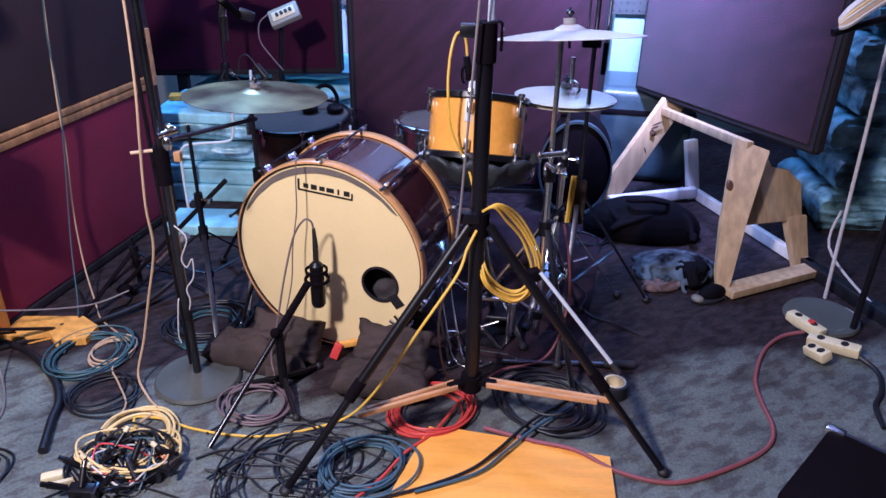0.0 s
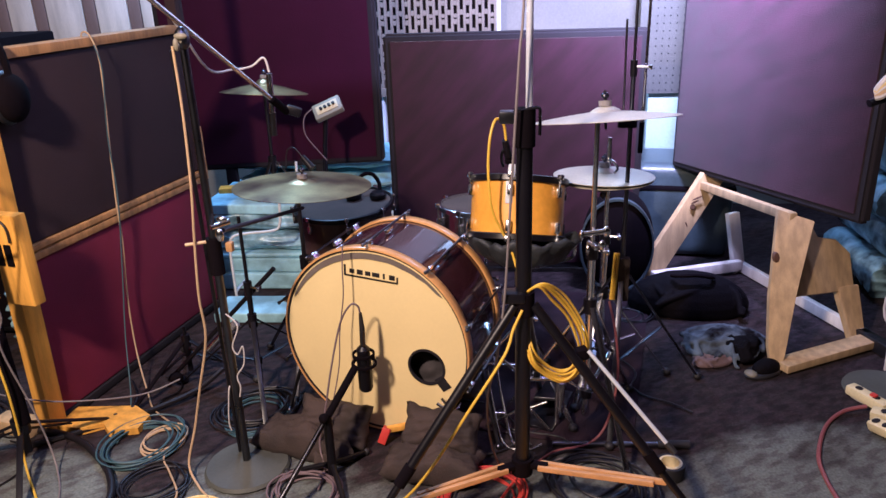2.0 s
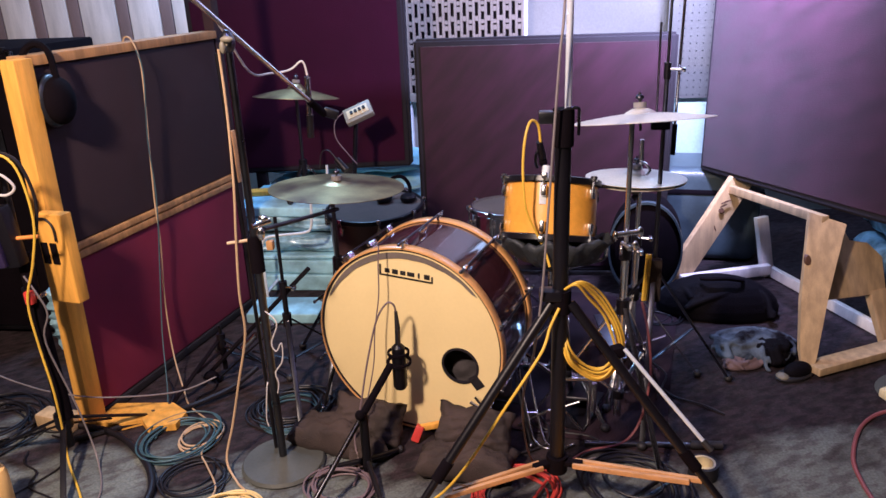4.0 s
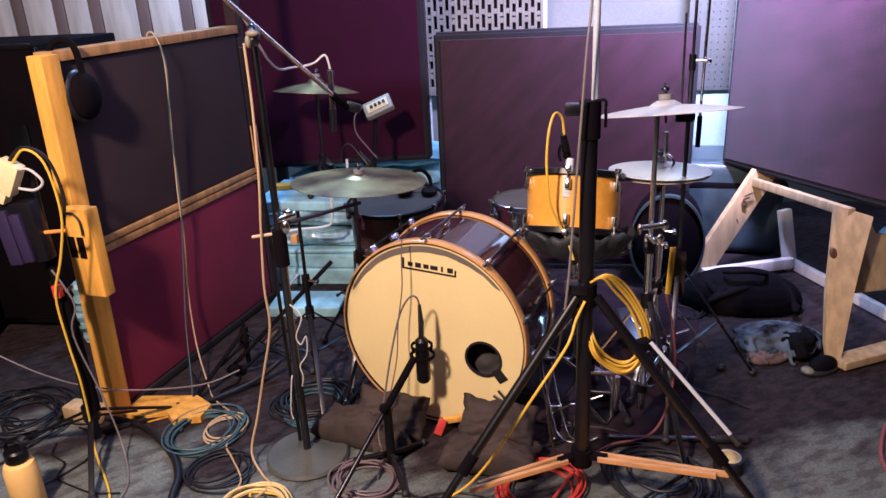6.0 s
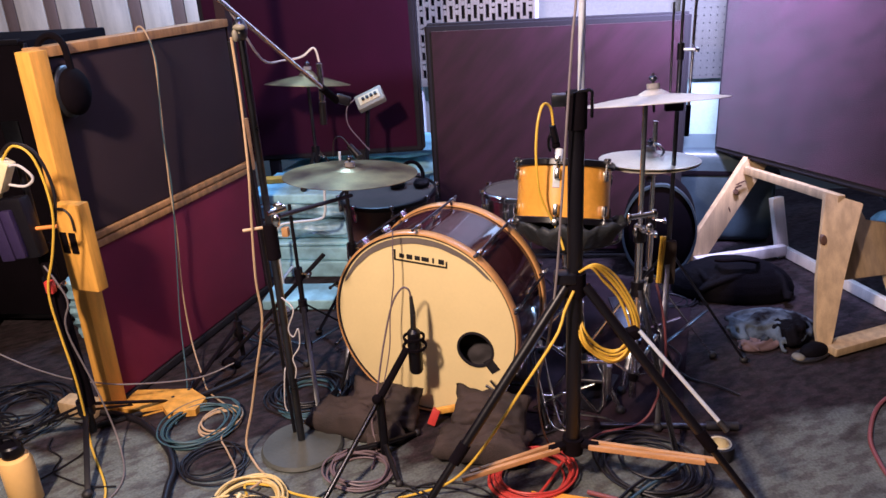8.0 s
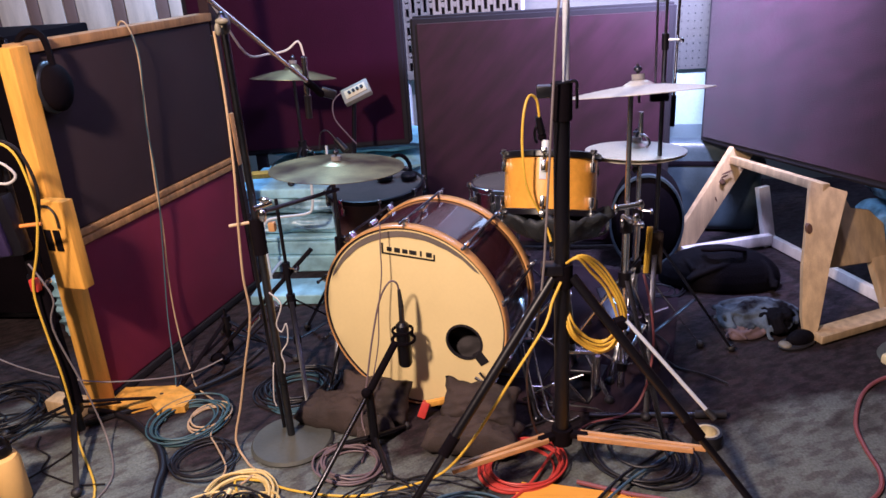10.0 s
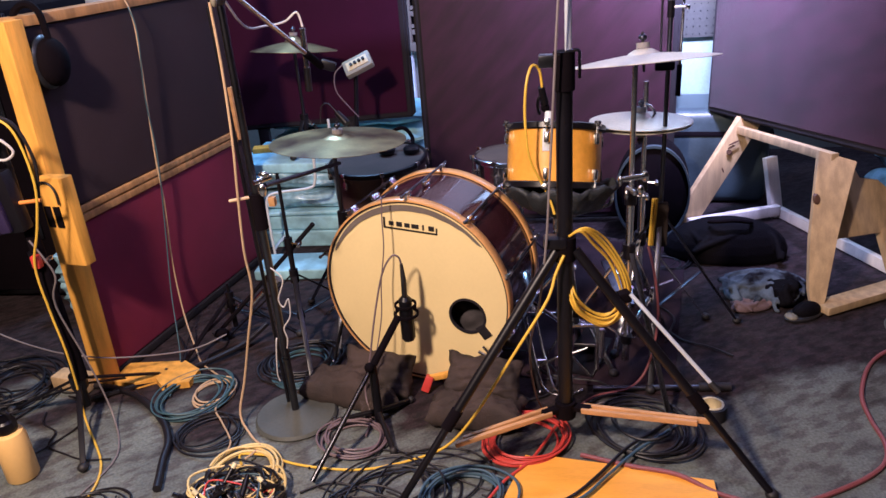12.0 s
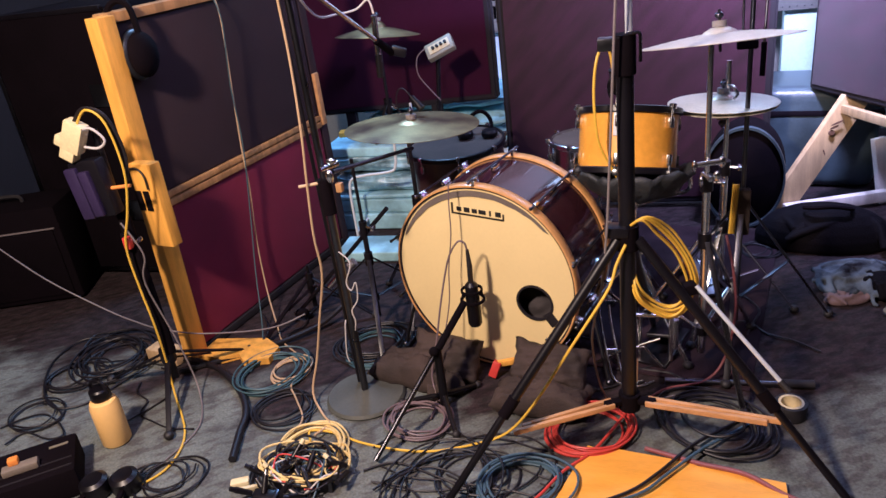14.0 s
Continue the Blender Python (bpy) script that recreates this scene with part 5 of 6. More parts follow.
# ---- lamp stand with clipped box beside the screen ----
def clip_stand():
    x, y = -1.49, 1.95
    t = simple_stand("light_stand", x, y, 0.98, 0.15, 0.30, "black light stand with clipped adapters and ties", 1.0, "black", 0.013)
    part("sleeve", rod(B(), (x + 0.012, y, 0.16), (x + 0.004, y, 0.74), 0.023, 0.020), "matt", t)
    part("holder", box(B(), (0.11, 0.05, 0.19), Matrix.Translation((x - 0.035, y - 0.03, 0.80)) @ pose(0, 0, 0, 0, -6, 0), 0.012), "black", t)
    part("violet_pack", box(B(), (0.045, 0.02, 0.17), Matrix.Translation((x - 0.075, y - 0.06, 0.79)) @ pose(0, 0, 0, 0, -6, 0), 0.006), "violet", t)
    part("violet_pack", box(B(), (0.035, 0.02, 0.15), Matrix.Translation((x - 0.03, y - 0.062, 0.79)) @ pose(0, 0, 0, 0, -6, 0), 0.006), "violet", t)
    part("tie", rod(B(), (x + 0.0, y - 0.03, 0.795), (x + 0.085, y - 0.02, 0.80), 0.006), "orange", t)
    part("red_clip", box(B(), (0.024, 0.024, 0.042), Matrix.Translation((x + 0.015, y - 0.03, 0.605)), 0.005), "red", t)
    a = thing("mains_adapter", "cream mains adapter hanging from the light stand", "adapter", (x - 0.05, y - 0.05, 0.93))
    part("body", box(B(), (0.065, 0.04, 0.10), Matrix.Translation((x - 0.035, y - 0.05, 0.975)) @ pose(0, 0, 0, 0, 30, 0), 0.006), "cream_plastic", a)
    part("plug", box(B(), (0.05, 0.038, 0.045), Matrix.Translation((x - 0.07, y - 0.05, 0.925)) @ pose(0, 0, 0, 0, 30, 0), 0.006), "cream_plastic", a)
    part("side_block", box(B(), (0.04, 0.036, 0.035), Matrix.Translation((x - 0.08, y - 0.05, 0.965)) @ pose(0, 0, 0, 0, 30, 0), 0.005), "cream_plastic", a)
    cable("adapter_lead", [(x - 0.02, y - 0.05, 1.02), (x + 0.03, y - 0.05, 1.06), (x + 0.09, y - 0.04, 1.03), (x + 0.11, y - 0.03, 0.92), (x + 0.09, y - 0.03, 0.82)], 0.005, "c_black", "black lead curving from the mains adapter", ground=False)
    cable("adapter_lead", [(x - 0.01, y - 0.06, 0.99), (x + 0.04, y - 0.06, 1.0), (x + 0.07, y - 0.05, 0.96), (x + 0.04, y - 0.05, 0.935), (x - 0.01, y - 0.05, 0.94)], 0.004, "c_white", "white lead looping at the mains adapter", ground=False)
    cable("microphone_cable", [(x - 0.01, y - 0.055, 1.01), (x + 0.04, y - 0.055, 1.055), (x + 0.09, y - 0.05, 1.01), (x + 0.10, y - 0.045, 0.86), (x + 0.06, y - 0.04, 0.72), (x + 0.02, y - 0.05, 0.60), (x + 0.02, y - 0.05, 0.45),
                               (x + 0.03, y - 0.05, 0.30), (x + 0.02, y - 0.04, 0.15), (-1.47, 1.90, 0.02), (-1.31, 1.71, 0.006), (-1.27, 1.56, 0.006), (-1.31, 1.47, 0.006)], 0.0038, "c_yellow", "yellow cable running down the light stand to the floor")
    cable("microphone_cable", [(x + 0.02, y - 0.04, 0.68), (x + 0.05, y - 0.04, 0.62), (x + 0.06, y - 0.03, 0.55), (x + 0.03, y - 0.03, 0.45), (x + 0.06, y, 0.2), (-1.38, 1.92, 0.02), (-1.28, 1.75, 0.005), (-1.30, 1.58, 0.005)], 0.003, "c_grey", "white cable hanging beside the light stand")


clip_stand()

# ---- dark gear at the side ----
def road_case():
    t = thing("road_case", "tall black road case with metal edge trim", "case", (-2.35, 3.1, 0))
    m = Matrix.Translation((-2.36, 3.13, 0.65))
    part("case", box(B(), (0.66, 0.60, 1.24), m, 0.01), "matt", t)
    for sx in (-1, 1):
        part("edge_trim", box(B(), (0.022, 0.022, 1.22), m @ Matrix.Translation((sx * 0.325, -0.295, 0)), 0.004), "steel", t)
    part("edge_trim", box(B(), (0.62, 0.022, 0.022), m @ Matrix.Translation((0, -0.295, -0.615)), 0.004), "steel", t)
    part("edge_trim", box(B(), (0.62, 0.022, 0.022), m @ Matrix.Translation((0, -0.295, 0.615)), 0.004), "black", t)
    for z in (-0.3, 0.25):
        part("latch", box(B(), (0.08, 0.012, 0.10), m @ Matrix.Translation((0.18, -0.304, z)), 0.004), "steel", t)
    for sx in (-1, 1):
        for sy in (-1, 1):
            part("caster", rod(B(), (-2.36 + sx * 0.26 - 0.015, 3.13 + sy * 0.23, 0.022), (-2.36 + sx * 0.26 + 0.015, 3.13 + sy * 0.23, 0.022), 0.022), "rubber", t)


road_case()


def amplifier(at, turn, size, label):
    t = thing("amplifier", label, "amplifier", at, "amplifiers")
    m = Matrix.Translation((at[0], at[1], size[2] / 2 + 0.012)) @ pose(0, 0, 0, 0, 0, turn)
    part("cabinet", box(B(), size, m, 0.014), "matt", t)
    part("grille_cloth", box(B(), (size[0] - 0.07, 0.012, size[2] * 0.7), m @ Matrix.Translation((0, -size[1] / 2 - 0.002, -size[2] * 0.09)), 0.004), "matt", t)
    part("piping", box(B(), (size[0] - 0.05, 0.008, 0.006), m @ Matrix.Translation((0, -size[1] / 2 - 0.003, size[2] * 0.28)), 0.001), "c_grey", t)
    part("handle", tube(B(), [m @ V(-0.09, 0, size[2] / 2), m @ V(-0.07, 0, size[2] / 2 + 0.03), m @ V(0.07, 0, size[2] / 2 + 0.03), m @ V(0.09, 0, size[2] / 2)], 0.009, ground=False), "rubber", t)
    for sx in (-1, 1):
        for sy in (-1, 1):
            q = m @ V(sx * (size[0] / 2 - 0.04), sy * (size[1] / 2 - 0.04), 0)
            part("rubber_foot", rod(B(), (q.x, q.y, 0), (q.x, q.y, 0.016), 0.016), "rubber", t)


amplifier((-2.72, 2.62, 0), 20, (0.56, 0.28, 0.46), "black guitar amplifier with dark grille on the floor")

t = thing("speaker_cabinet", "black speaker cabinet with a chrome edge and corner", "speaker", (1.16, 1.33, 0))
m = Matrix.Translation((1.005, 1.290, 0.155)) @ pose(0, 0, 0, 0, 0, -42)
part("cabinet", box(B(), (0.34, 0.30, 0.30), m, 0.008), "matt", t)
part("edge_trim", box(B(), (0.34, 0.010, 0.010), m @ Matrix.Translation((0, 0.148, 0.148)), 0.003), "steel", t)
part("corner", box(B(), (0.045, 0.028, 0.022), m @ Matrix.Translation((-0.155, 0.145, 0.146)), 0.008), "chrome", t)


# ---- pale sheeting and gear behind the screens ----
def folded_stack(x0, x1, y0, y1, z0, layers, step, label, seed):
    rng = random.Random(seed)
    for k in range(layers):
        bm = B()
        bmesh.ops.create_grid(bm, x_segments=26, y_segments=10, size=0.5)
        ret = bmesh.ops.extrude_face_region(bm, geom=bm.faces[:])
        up = {v for v in ret["geom"] if isinstance(v, bmesh.types.BMVert)}
        w, d = (x1 - x0) * rng.uniform(0.86, 1.0), (y1 - y0) * rng.uniform(0.85, 1.0)
        for v in bm.verts:
            edge = max(abs(v.co.x), abs(v.co.y)) * 2
            z = (step * 0.86 * (1 - 0.45 * edge ** 8)) if v in up else 0.002 + step * 0.30 * edge ** 8
            v.co = V((x0 + x1) / 2 + v.co.x * w, (y0 + y1) / 2 + v.co.y * d, z0 + k * step + z)
        for v in bm.verts:
            q = noise.noise_vector(v.co * 6 + V(seed, k, 0))
            v.co += V(q.x * 0.015, q.y * 0.02, (q.z + 0.4) * step * 0.22)
            v.co.z = max(v.co.z, 0.001)
        solid("folded_sheet", bm, "sheet", label, "sheeting", "folded sheets")


def low_platform(x0, x1, y0, y1, h, label):
    solid("platform", box(B(), (x1 - x0, y1 - y0, h), Matrix.Translation(((x0 + x1) / 2, (y0 + y1) / 2, h / 2)), 0.008), "white", label, "platform")


low_platform(-1.62, -0.58, 4.08, 4.68, 0.16, "low white painted platform behind the kit")
folded_stack(-1.58, -0.56, 4.10, 4.6, 0.16, 3, 0.115, "pale blue folded sheeting stacked behind the kit", 3)


def wrapped_bale(at, size, seed, label):
    """A slack bundle in crinkled plastic film, creased across."""
    bm = B()
    bmesh.ops.create_cube(bm, size=1.0)
    bmesh.ops.subdivide_edges(bm, edges=bm.edges[:], cuts=22, use_grid_fill=True)
    for v in bm.verts:
        slack = 1 - 0.10 * (2 * abs(v.co.z)) ** 3
        v.co = V(v.co.x * size[0] * slack, v.co.y * size[1] * slack, v.co.z * size[2])
    for v in bm.verts:
        q = V(v.co.x * 3.0, v.co.y * 6, v.co.z * 26) + V(seed, 0, 0)
        ridge = (1 - abs(noise.noise(q))) ** 3 - 0.5
        fine = noise.noise_vector(V(v.co.x * 14, v.co.y * 14, v.co.z * 40 + seed))
        v.co += V(fine.x * 0.006, -ridge * 0.035 + fine.y * 0.008, ridge * 0.012 + fine.z * 0.004)
    low = min(v.co.z for v in bm.verts)
    bm.transform(Matrix.Translation((at[0], at[1], at[2] - low)))
    return solid("wrapped_bale", bm, "film", label, "bale", "wrapped bales")


def foam_slab(x0, x1, y0, y1, z, h, turn, label):
    m = Matrix.Translation(((x0 + x1) / 2, (y0 + y1) / 2, z + h / 2)) @ pose(0, 0, 0, 0, 0, turn)
    bm = box(B(), (x1 - x0, y1 - y0, h), m, 0.010, 3)
    return solid("foam_slab", bm, "sheet", label, "slab", "foam slabs")


foam_slab(-1.27, -0.93, 2.98, 3.175, 0.0, 0.05, 2.0, "pale blue foam offcut lying flat on the floor")
foam_slab(-1.44, -0.74, 3.36, 3.84, 0.0, 0.085, 1.5, "pale blue foam slab lying on the floor")
foam_slab(-1.42, -0.72, 3.37, 3.86, 0.088, 0.072, -2.5, "pale blue foam slab stacked on another slab")
foam_slab(-1.40, -0.75, 3.38, 3.84, 0.163, 0.022, 3.0, "thin white foam board on the slabs")
solid("timber_offcut", box(B(), (0.16, 0.07, 0.024), Matrix.Translation((-1.36, 3.66, 0.438)) @ pose(0, 0, 0, 0, 0, 12), 0.003), "pine", "short pine offcut on the foam slab", "offcut")
wrapped_bale((-1.08, 3.61, 0.188), (0.66, 0.42, 0.085), 3, "pale blue bale wrapped in crinkled plastic film")
wrapped_bale((-1.10, 3.62, 0.285), (0.62, 0.40, 0.075), 9, "pale blue bale wrapped in crinkled plastic film")
foam_slab(-1.45, -0.80, 3.42, 3.84, 0.374, 0.050, -1.5, "pale blue foam slab on top of the bundles")
for k in range(6):
    wrapped_bale((2.20 + 0.05 * (k % 2), 3.55 + 0.03 * (k % 3), 0.175 * k), (1.02, 0.56, 0.172), 13 + 5 * k, "pale blue bale wrapped in crinkled plastic film beyond the screen")

wrapped_bale((-1.93, 2.74, 0.0), (0.17, 0.13, 0.28), 41, "small pale blue bundle in plastic film behind the screen")

# white tubular chair behind the kit
t = thing("tube_chair", "white tubular steel chair frame behind the floor tom", "chair", (-1.1, 3.25, 0))
part("frame", tube(B(), [(-1.24, 3.2, 0.012), (-1.24, 3.2, 0.26), (-1.22, 3.2, 0.335), (-1.15, 3.2, 0.355), (-1.02, 3.2, 0.37), (-0.985, 3.2, 0.40), (-0.975, 3.2, 0.50), (-0.97, 3.2, 0.62)], 0.0065, 6, 10), "white", t)
part("frame", tube(B(), [(-1.24, 3.5, 0.012), (-1.24, 3.5, 0.26), (-1.22, 3.5, 0.335), (-1.15, 3.5, 0.355), (-1.02, 3.5, 0.37), (-0.985, 3.5, 0.40), (-0.975, 3.5, 0.50), (-0.97, 3.5, 0.62)], 0.0065, 6, 10), "white", t)
part("cross_tube", rod(B(), (-1.24, 3.2, 0.06), (-1.24, 3.5, 0.06), 0.008), "white", t)

# dark rounded cases behind the hi-hat
t = thing("drum_case", "oval black drum case standing on edge, rim highlight painted slate blue", "case", (0.62, 3.42, 0))
fr = frame_of((0.57, 3.35, 0.235), (0.60, 3.55, 0.235)) @ Matrix.Diagonal((0.72, 1.0, 1, 1))
part("case", lathe(B(), [(0, 0), (0.19, 0), (0.225, 0.02), (0.233, 0.05), (0.233, 0.17), (0.22, 0.20), (0, 0.20)], fr, 44), "matt", t)
# lighter slate blue on the rim paints the highlight along the case's edge
part("rim", lathe(B(), [(0.225, -0.006), (0.236, -0.006), (0.236, 0.02), (0.225, 0.02)], fr, 44, True), "slate_blue", t)
t = thing("equipment_trunk", "black equipment trunk with rounded slate blue edges", "case", (0.98, 3.95, 0))
part("body", box(B(), (0.52, 0.42, 0.50), Matrix.Translation((0.98, 4.02, 0.252)) @ pose(0, 0, 0, 0, 0, -8), 0.07, 5), "slate_blue", t)
part("lid_band", box(B(), (0.535, 0.435, 0.03), Matrix.Translation((0.98, 4.02, 0.38)) @ pose(0, 0, 0, 0, 0, -8), 0.012), "matt", t)


# black bag and clothes on the floor
def draped(name, at, size, turn, mat, label, category, seed, folds, fold_r, group="", spine=0.0):
    """Cloth dropped in a heap: rolled folds crossing a low mound, welded into one skin."""
    rng = random.Random(seed)
    bm = B()
    ball(bm, (0, 0, size[2] * 0.20), 1.0, (size[0] * 0.80, size[1] * 0.80, size[2] * (0.45 + spine)), 24)
    for k in range(folds):
        a = rng.uniform(0, 6.28)
        x, y = rng.uniform(-0.75, 0.75), rng.uniform(-0.7, 0.7)
        pts = []
        for s in range(5):
            r2 = min(1.0, x * x + y * y)
            pts.append((x * size[0], y * size[1], fold_r * 0.55 + size[2] * (0.62 + spine * 0.5) * math.sqrt(1 - r2)))
            a += rng.uniform(-0.9, 0.9)
            x, y = x + 0.26 * math.cos(a), y + 0.34 * math.sin(a)
            if x * x + y * y > 1:
                x, y, a = x * 0.8, y * 0.8, a + 2.2
        tube(bm, pts, fold_r * rng.uniform(0.6, 1.15), 4, 9, False)
    for v in bm.verts:
        v.co.z = max(v.co.z, 0.0)
    bm.transform(pose(at[0], at[1], 0.002, 0, 0, turn))
    ob = solid(name, bm, mat, label, category, group)
    skin = ob.modifiers.new("skin", "REMESH")
    skin.mode, skin.voxel_size, skin.use_smooth_shade = "VOXEL", 0.0042, True
    ease = ob.modifiers.new("ease", "SMOOTH")
    ease.factor, ease.iterations = 0.5, 4
    return ob


bag = draped("gig_bag", (0.87, 3.17), (0.33, 0.15, 0.17), -6, "bagcloth", "soft black gig bag lying on the floor", "bag", 2, 3, 0.016, spine=0.45)
part("handle", tube(B(), [(0.78, 3.12, 0.19), (0.81, 3.09, 0.20), (0.88, 3.085, 0.205), (0.94, 3.09, 0.195), (0.96, 3.12, 0.18)], 0.009, ground=False), "matt", bag)
draped("jacket", (0.93, 2.80), (0.19, 0.15, 0.115), 10, "denim", "crumpled grey-blue jacket heaped on the floor", "clothes", 5, 24, 0.011, "clothes")
draped("shirt", (0.865, 2.68), (0.105, 0.05, 0.05), 14, "pinkcloth", "pinkish shirt under the crumpled jacket", "clothes", 8, 8, 0.009, "clothes")
draped("sweater", (0.99, 2.74), (0.085, 0.085, 0.135), 40, "bagcloth", "black sweater thrown over the grey jacket", "clothes", 11, 9, 0.012, "clothes")
t = thing("shoe", "dark shoe with pale toe on the floor", "shoe", (1.03, 2.61, 0))
m = Matrix.Translation((1.035, 2.615, 0)) @ pose(0, 0, 0, 0, 0, 28)
part("sole", lathe(B(), [(0, 0.002), (0.042, 0.002), (0.044, 0.012), (0.040, 0.018), (0, 0.018)], m @ Matrix.Diagonal((1.9, 1, 1, 1)), 28), "rubber", t)
bm = ball(B(), (0.015, 0, 0.024), 0.036, (1.7, 1.0, 0.95), 20)
bm.transform(m)
part("upper", bm, "bagcloth", t)
bm = ball(B(), (-0.058, 0, 0.016), 0.020, (1.1, 1.3, 0.6), 20)
bm.transform(m)
part("toe_cap", bm, "grey_plastic", t, "pale toe cap")
# ---- mains blocks on the right ----
t = thing("mains_block", "yellowed mains extension block with red switch", "extension block", (1.36, 2.30, 0))
for k, (px, py, ln, tr) in enumerate(((1.33, 2.42, 0.15, -62), (1.37, 2.28, 0.17, -38), (1.29, 2.22, 0.09, -70))):
    m = Matrix.Translation((px, py, 0.026 + 0.006 * k)) @ pose(0, 0, 0, 8 * k, -6 * k, tr)
    blk = part("block", box(B(), (ln, 0.045, 0.036), m, 0.009), "cream_plastic", t)
    for s in (-0.25, 0.2):
        part("socket", rod(B(), m @ V(s * ln, 0, 0.016), m @ V(s * ln, 0, 0.0195), 0.013, seg=16), "edge", blk)
    if k == 0:
        part("switch", box(B(), (0.022, 0.018, 0.012), m @ Matrix.Translation((0.02, 0, 0.021)), 0.003), "red", blk)
rng = random.Random(12)
bm = lathe(B(), [(0, 0.001), (0.12, 0.001), (0.135, 0.008), (0.13, 0.018), (0, 0.02)], Matrix.Translation((1.42, 2.50, 0)), 40)
solid("stand_base", bm, "cast", "round grey cast stand base on the floor", "stand")
solid("white_pole", rod(B(), (1.50, 2.66, 0.0), (1.47, 2.72, 1.5), 0.007), "c_white", "pale slim pole beside the trestle screen", "pole")
solid("cable_duct", board(B(), (1.50, 2.90, 0.03), (1.80, 2.05, 0.03), 0.05, 0.05, (0, 0, 1)), "slate", "slate blue cable duct along the floor", "duct")
t = thing("hanging_cable_bundle", "white and cream cables bundled on a hook", "cable", (1.2, 2.35, 1.05))
for k in range(5):
    q = 0.012 * k
    part("strand", tube(B(), [(1.14, 2.34, 1.09 + q * 0.4), (1.16, 2.33, 1.10 + q), (1.22, 2.33, 1.15 + q), (1.30, 2.34, 1.20 + q), (1.40, 2.36, 1.22 + q)], 0.010, ground=False), ("c_white", "c_cream", "c_white", "c_straw", "c_white")[k], t)
part("hook_arm", rod(B(), (1.13, 2.35, 1.07), (1.5, 2.42, 1.17), 0.012), "black", t)
part("hook_post", rod(B(), (1.5, 2.42, 0.0), (1.5, 2.42, 1.2), 0.012), "black", t)

# ---- cables ----
rng = random.Random(21)
cable("microphone_cable", [(0.115, 1.785, 0.66), (0.092, 1.772, 0.61), (0.082, 1.760, 0.575), (0.06, 1.745, 0.53), (-0.03, 1.72, 0.385), (-0.13, 1.71, 0.215), (-0.225, 1.735, 0.08), (-0.335, 1.745, 0.018), (-0.46, 1.715, 0.006), (-0.58, 1.712, 0.006),
                           (-0.70, 1.73, 0.008), (-0.78, 1.755, 0.014), (-0.86, 1.74, 0.03), (-0.84, 1.69, 0.035)], 0.0038, "c_yellow", "yellow cable from the tripod stand down across the floor")
# hank hung on the tripod
t = thing("cable_hank", "hank of yellow cable hung on the tripod stand", "cable", (0.2, 1.75, 0.5))
for k in range(9):
    a, b, c = rng.uniform(-0.018, 0.018), rng.uniform(-0.020, 0.020), rng.uniform(-0.012, 0.012)
    part("strand", tube(B(), [(0.128, 1.780, 0.715), (0.160 + a * 0.4, 1.765, 0.738 + a * 0.3), (0.200 + a, 1.80 + c, 0.690 + a * 0.4), (0.240 + a, 1.825 + c, 0.630), (0.266 + a, 1.832 + c, 0.570), (0.277 + a * 0.8, 1.835 + c, 0.515 + b * 0.5),
                              (0.262 + a * 0.5, 1.835 + c, 0.468 + b), (0.223, 1.83 + c, 0.445 + b), (0.173 - a * 0.4, 1.82 + c, 0.475 + b), (0.136 - a * 0.5, 1.80 + c, 0.535 + b), (0.120 - a * 0.5, 1.86 + c, 0.610), (0.118, 1.85, 0.70)], 0.0033, 5, 7, False), "c_yellow", t)
cable("microphone_cable", [(0.118, 1.775, 2.0), (0.115, 1.775, 1.45), (0.105, 1.77, 1.30), (0.095, 1.77, 1.13), (0.088, 1.775, 1.0), (0.08, 1.775, 0.86), (0.07, 1.775, 0.70), (0.05, 1.79, 0.52), (0.02, 1.82, 0.35), (0.04, 1.90, 0.12), (0.10, 1.98, 0.01), (0.25, 2.05, 0.01)], 0.0032, "c_grey",
      "grey cable hanging down the tripod's column")
cable("microphone_cable", [(-0.77, 1.93, 1.32), (-0.775, 1.94, 1.15), (-0.785, 1.94, 0.95), (-0.80, 1.94, 0.80), (-0.815, 1.94, 0.62), (-0.82, 1.95, 0.48), (-0.87, 1.96, 0.30), (-0.91, 1.96, 0.15), (-0.93, 1.92, 0.04), (-0.87, 1.85, 0.008), (-0.82, 1.79, 0.02), (-0.84, 1.72, 0.03)], 0.0038, "c_cream",
      "cream cable hanging from the boom stand to the floor")
cable("microphone_cable", [(-1.45, 2.66, 1.24), (-1.44, 2.66, 1.305), (-1.405, 2.65, 1.30), (-1.38, 2.64, 1.20), (-1.390, 2.62, 0.95), (-1.40, 2.60, 0.70), (-1.40, 2.59, 0.55), (-1.41, 2.56, 0.30), (-1.38, 2.50, 0.10), (-1.29, 2.37, 0.015), (-1.22, 2.27, 0.008), (-1.10, 2.17, 0.01), (-1.04, 2.09, 0.01),
                           (-1.05, 1.99, 0.014), (-1.0, 1.92, 0.01), (-0.93, 1.82, 0.012), (-0.92, 1.74, 0.02)], 0.0031, "c_cream", "cream cable draped over the screen and along the floor")
cable("microphone_cable", [(-1.375, 2.615, 1.27), (-1.36, 2.61, 1.18), (-1.385, 2.605, 0.95), (-1.39, 2.60, 0.72), (-1.405, 2.56, 0.45), (-1.40, 2.48, 0.20), (-1.32, 2.30, 0.02), (-1.27, 2.15, 0.008), (-1.25, 2.06, 0.01)], 0.0024, "c_teal", "thin teal cable hanging down the screen")
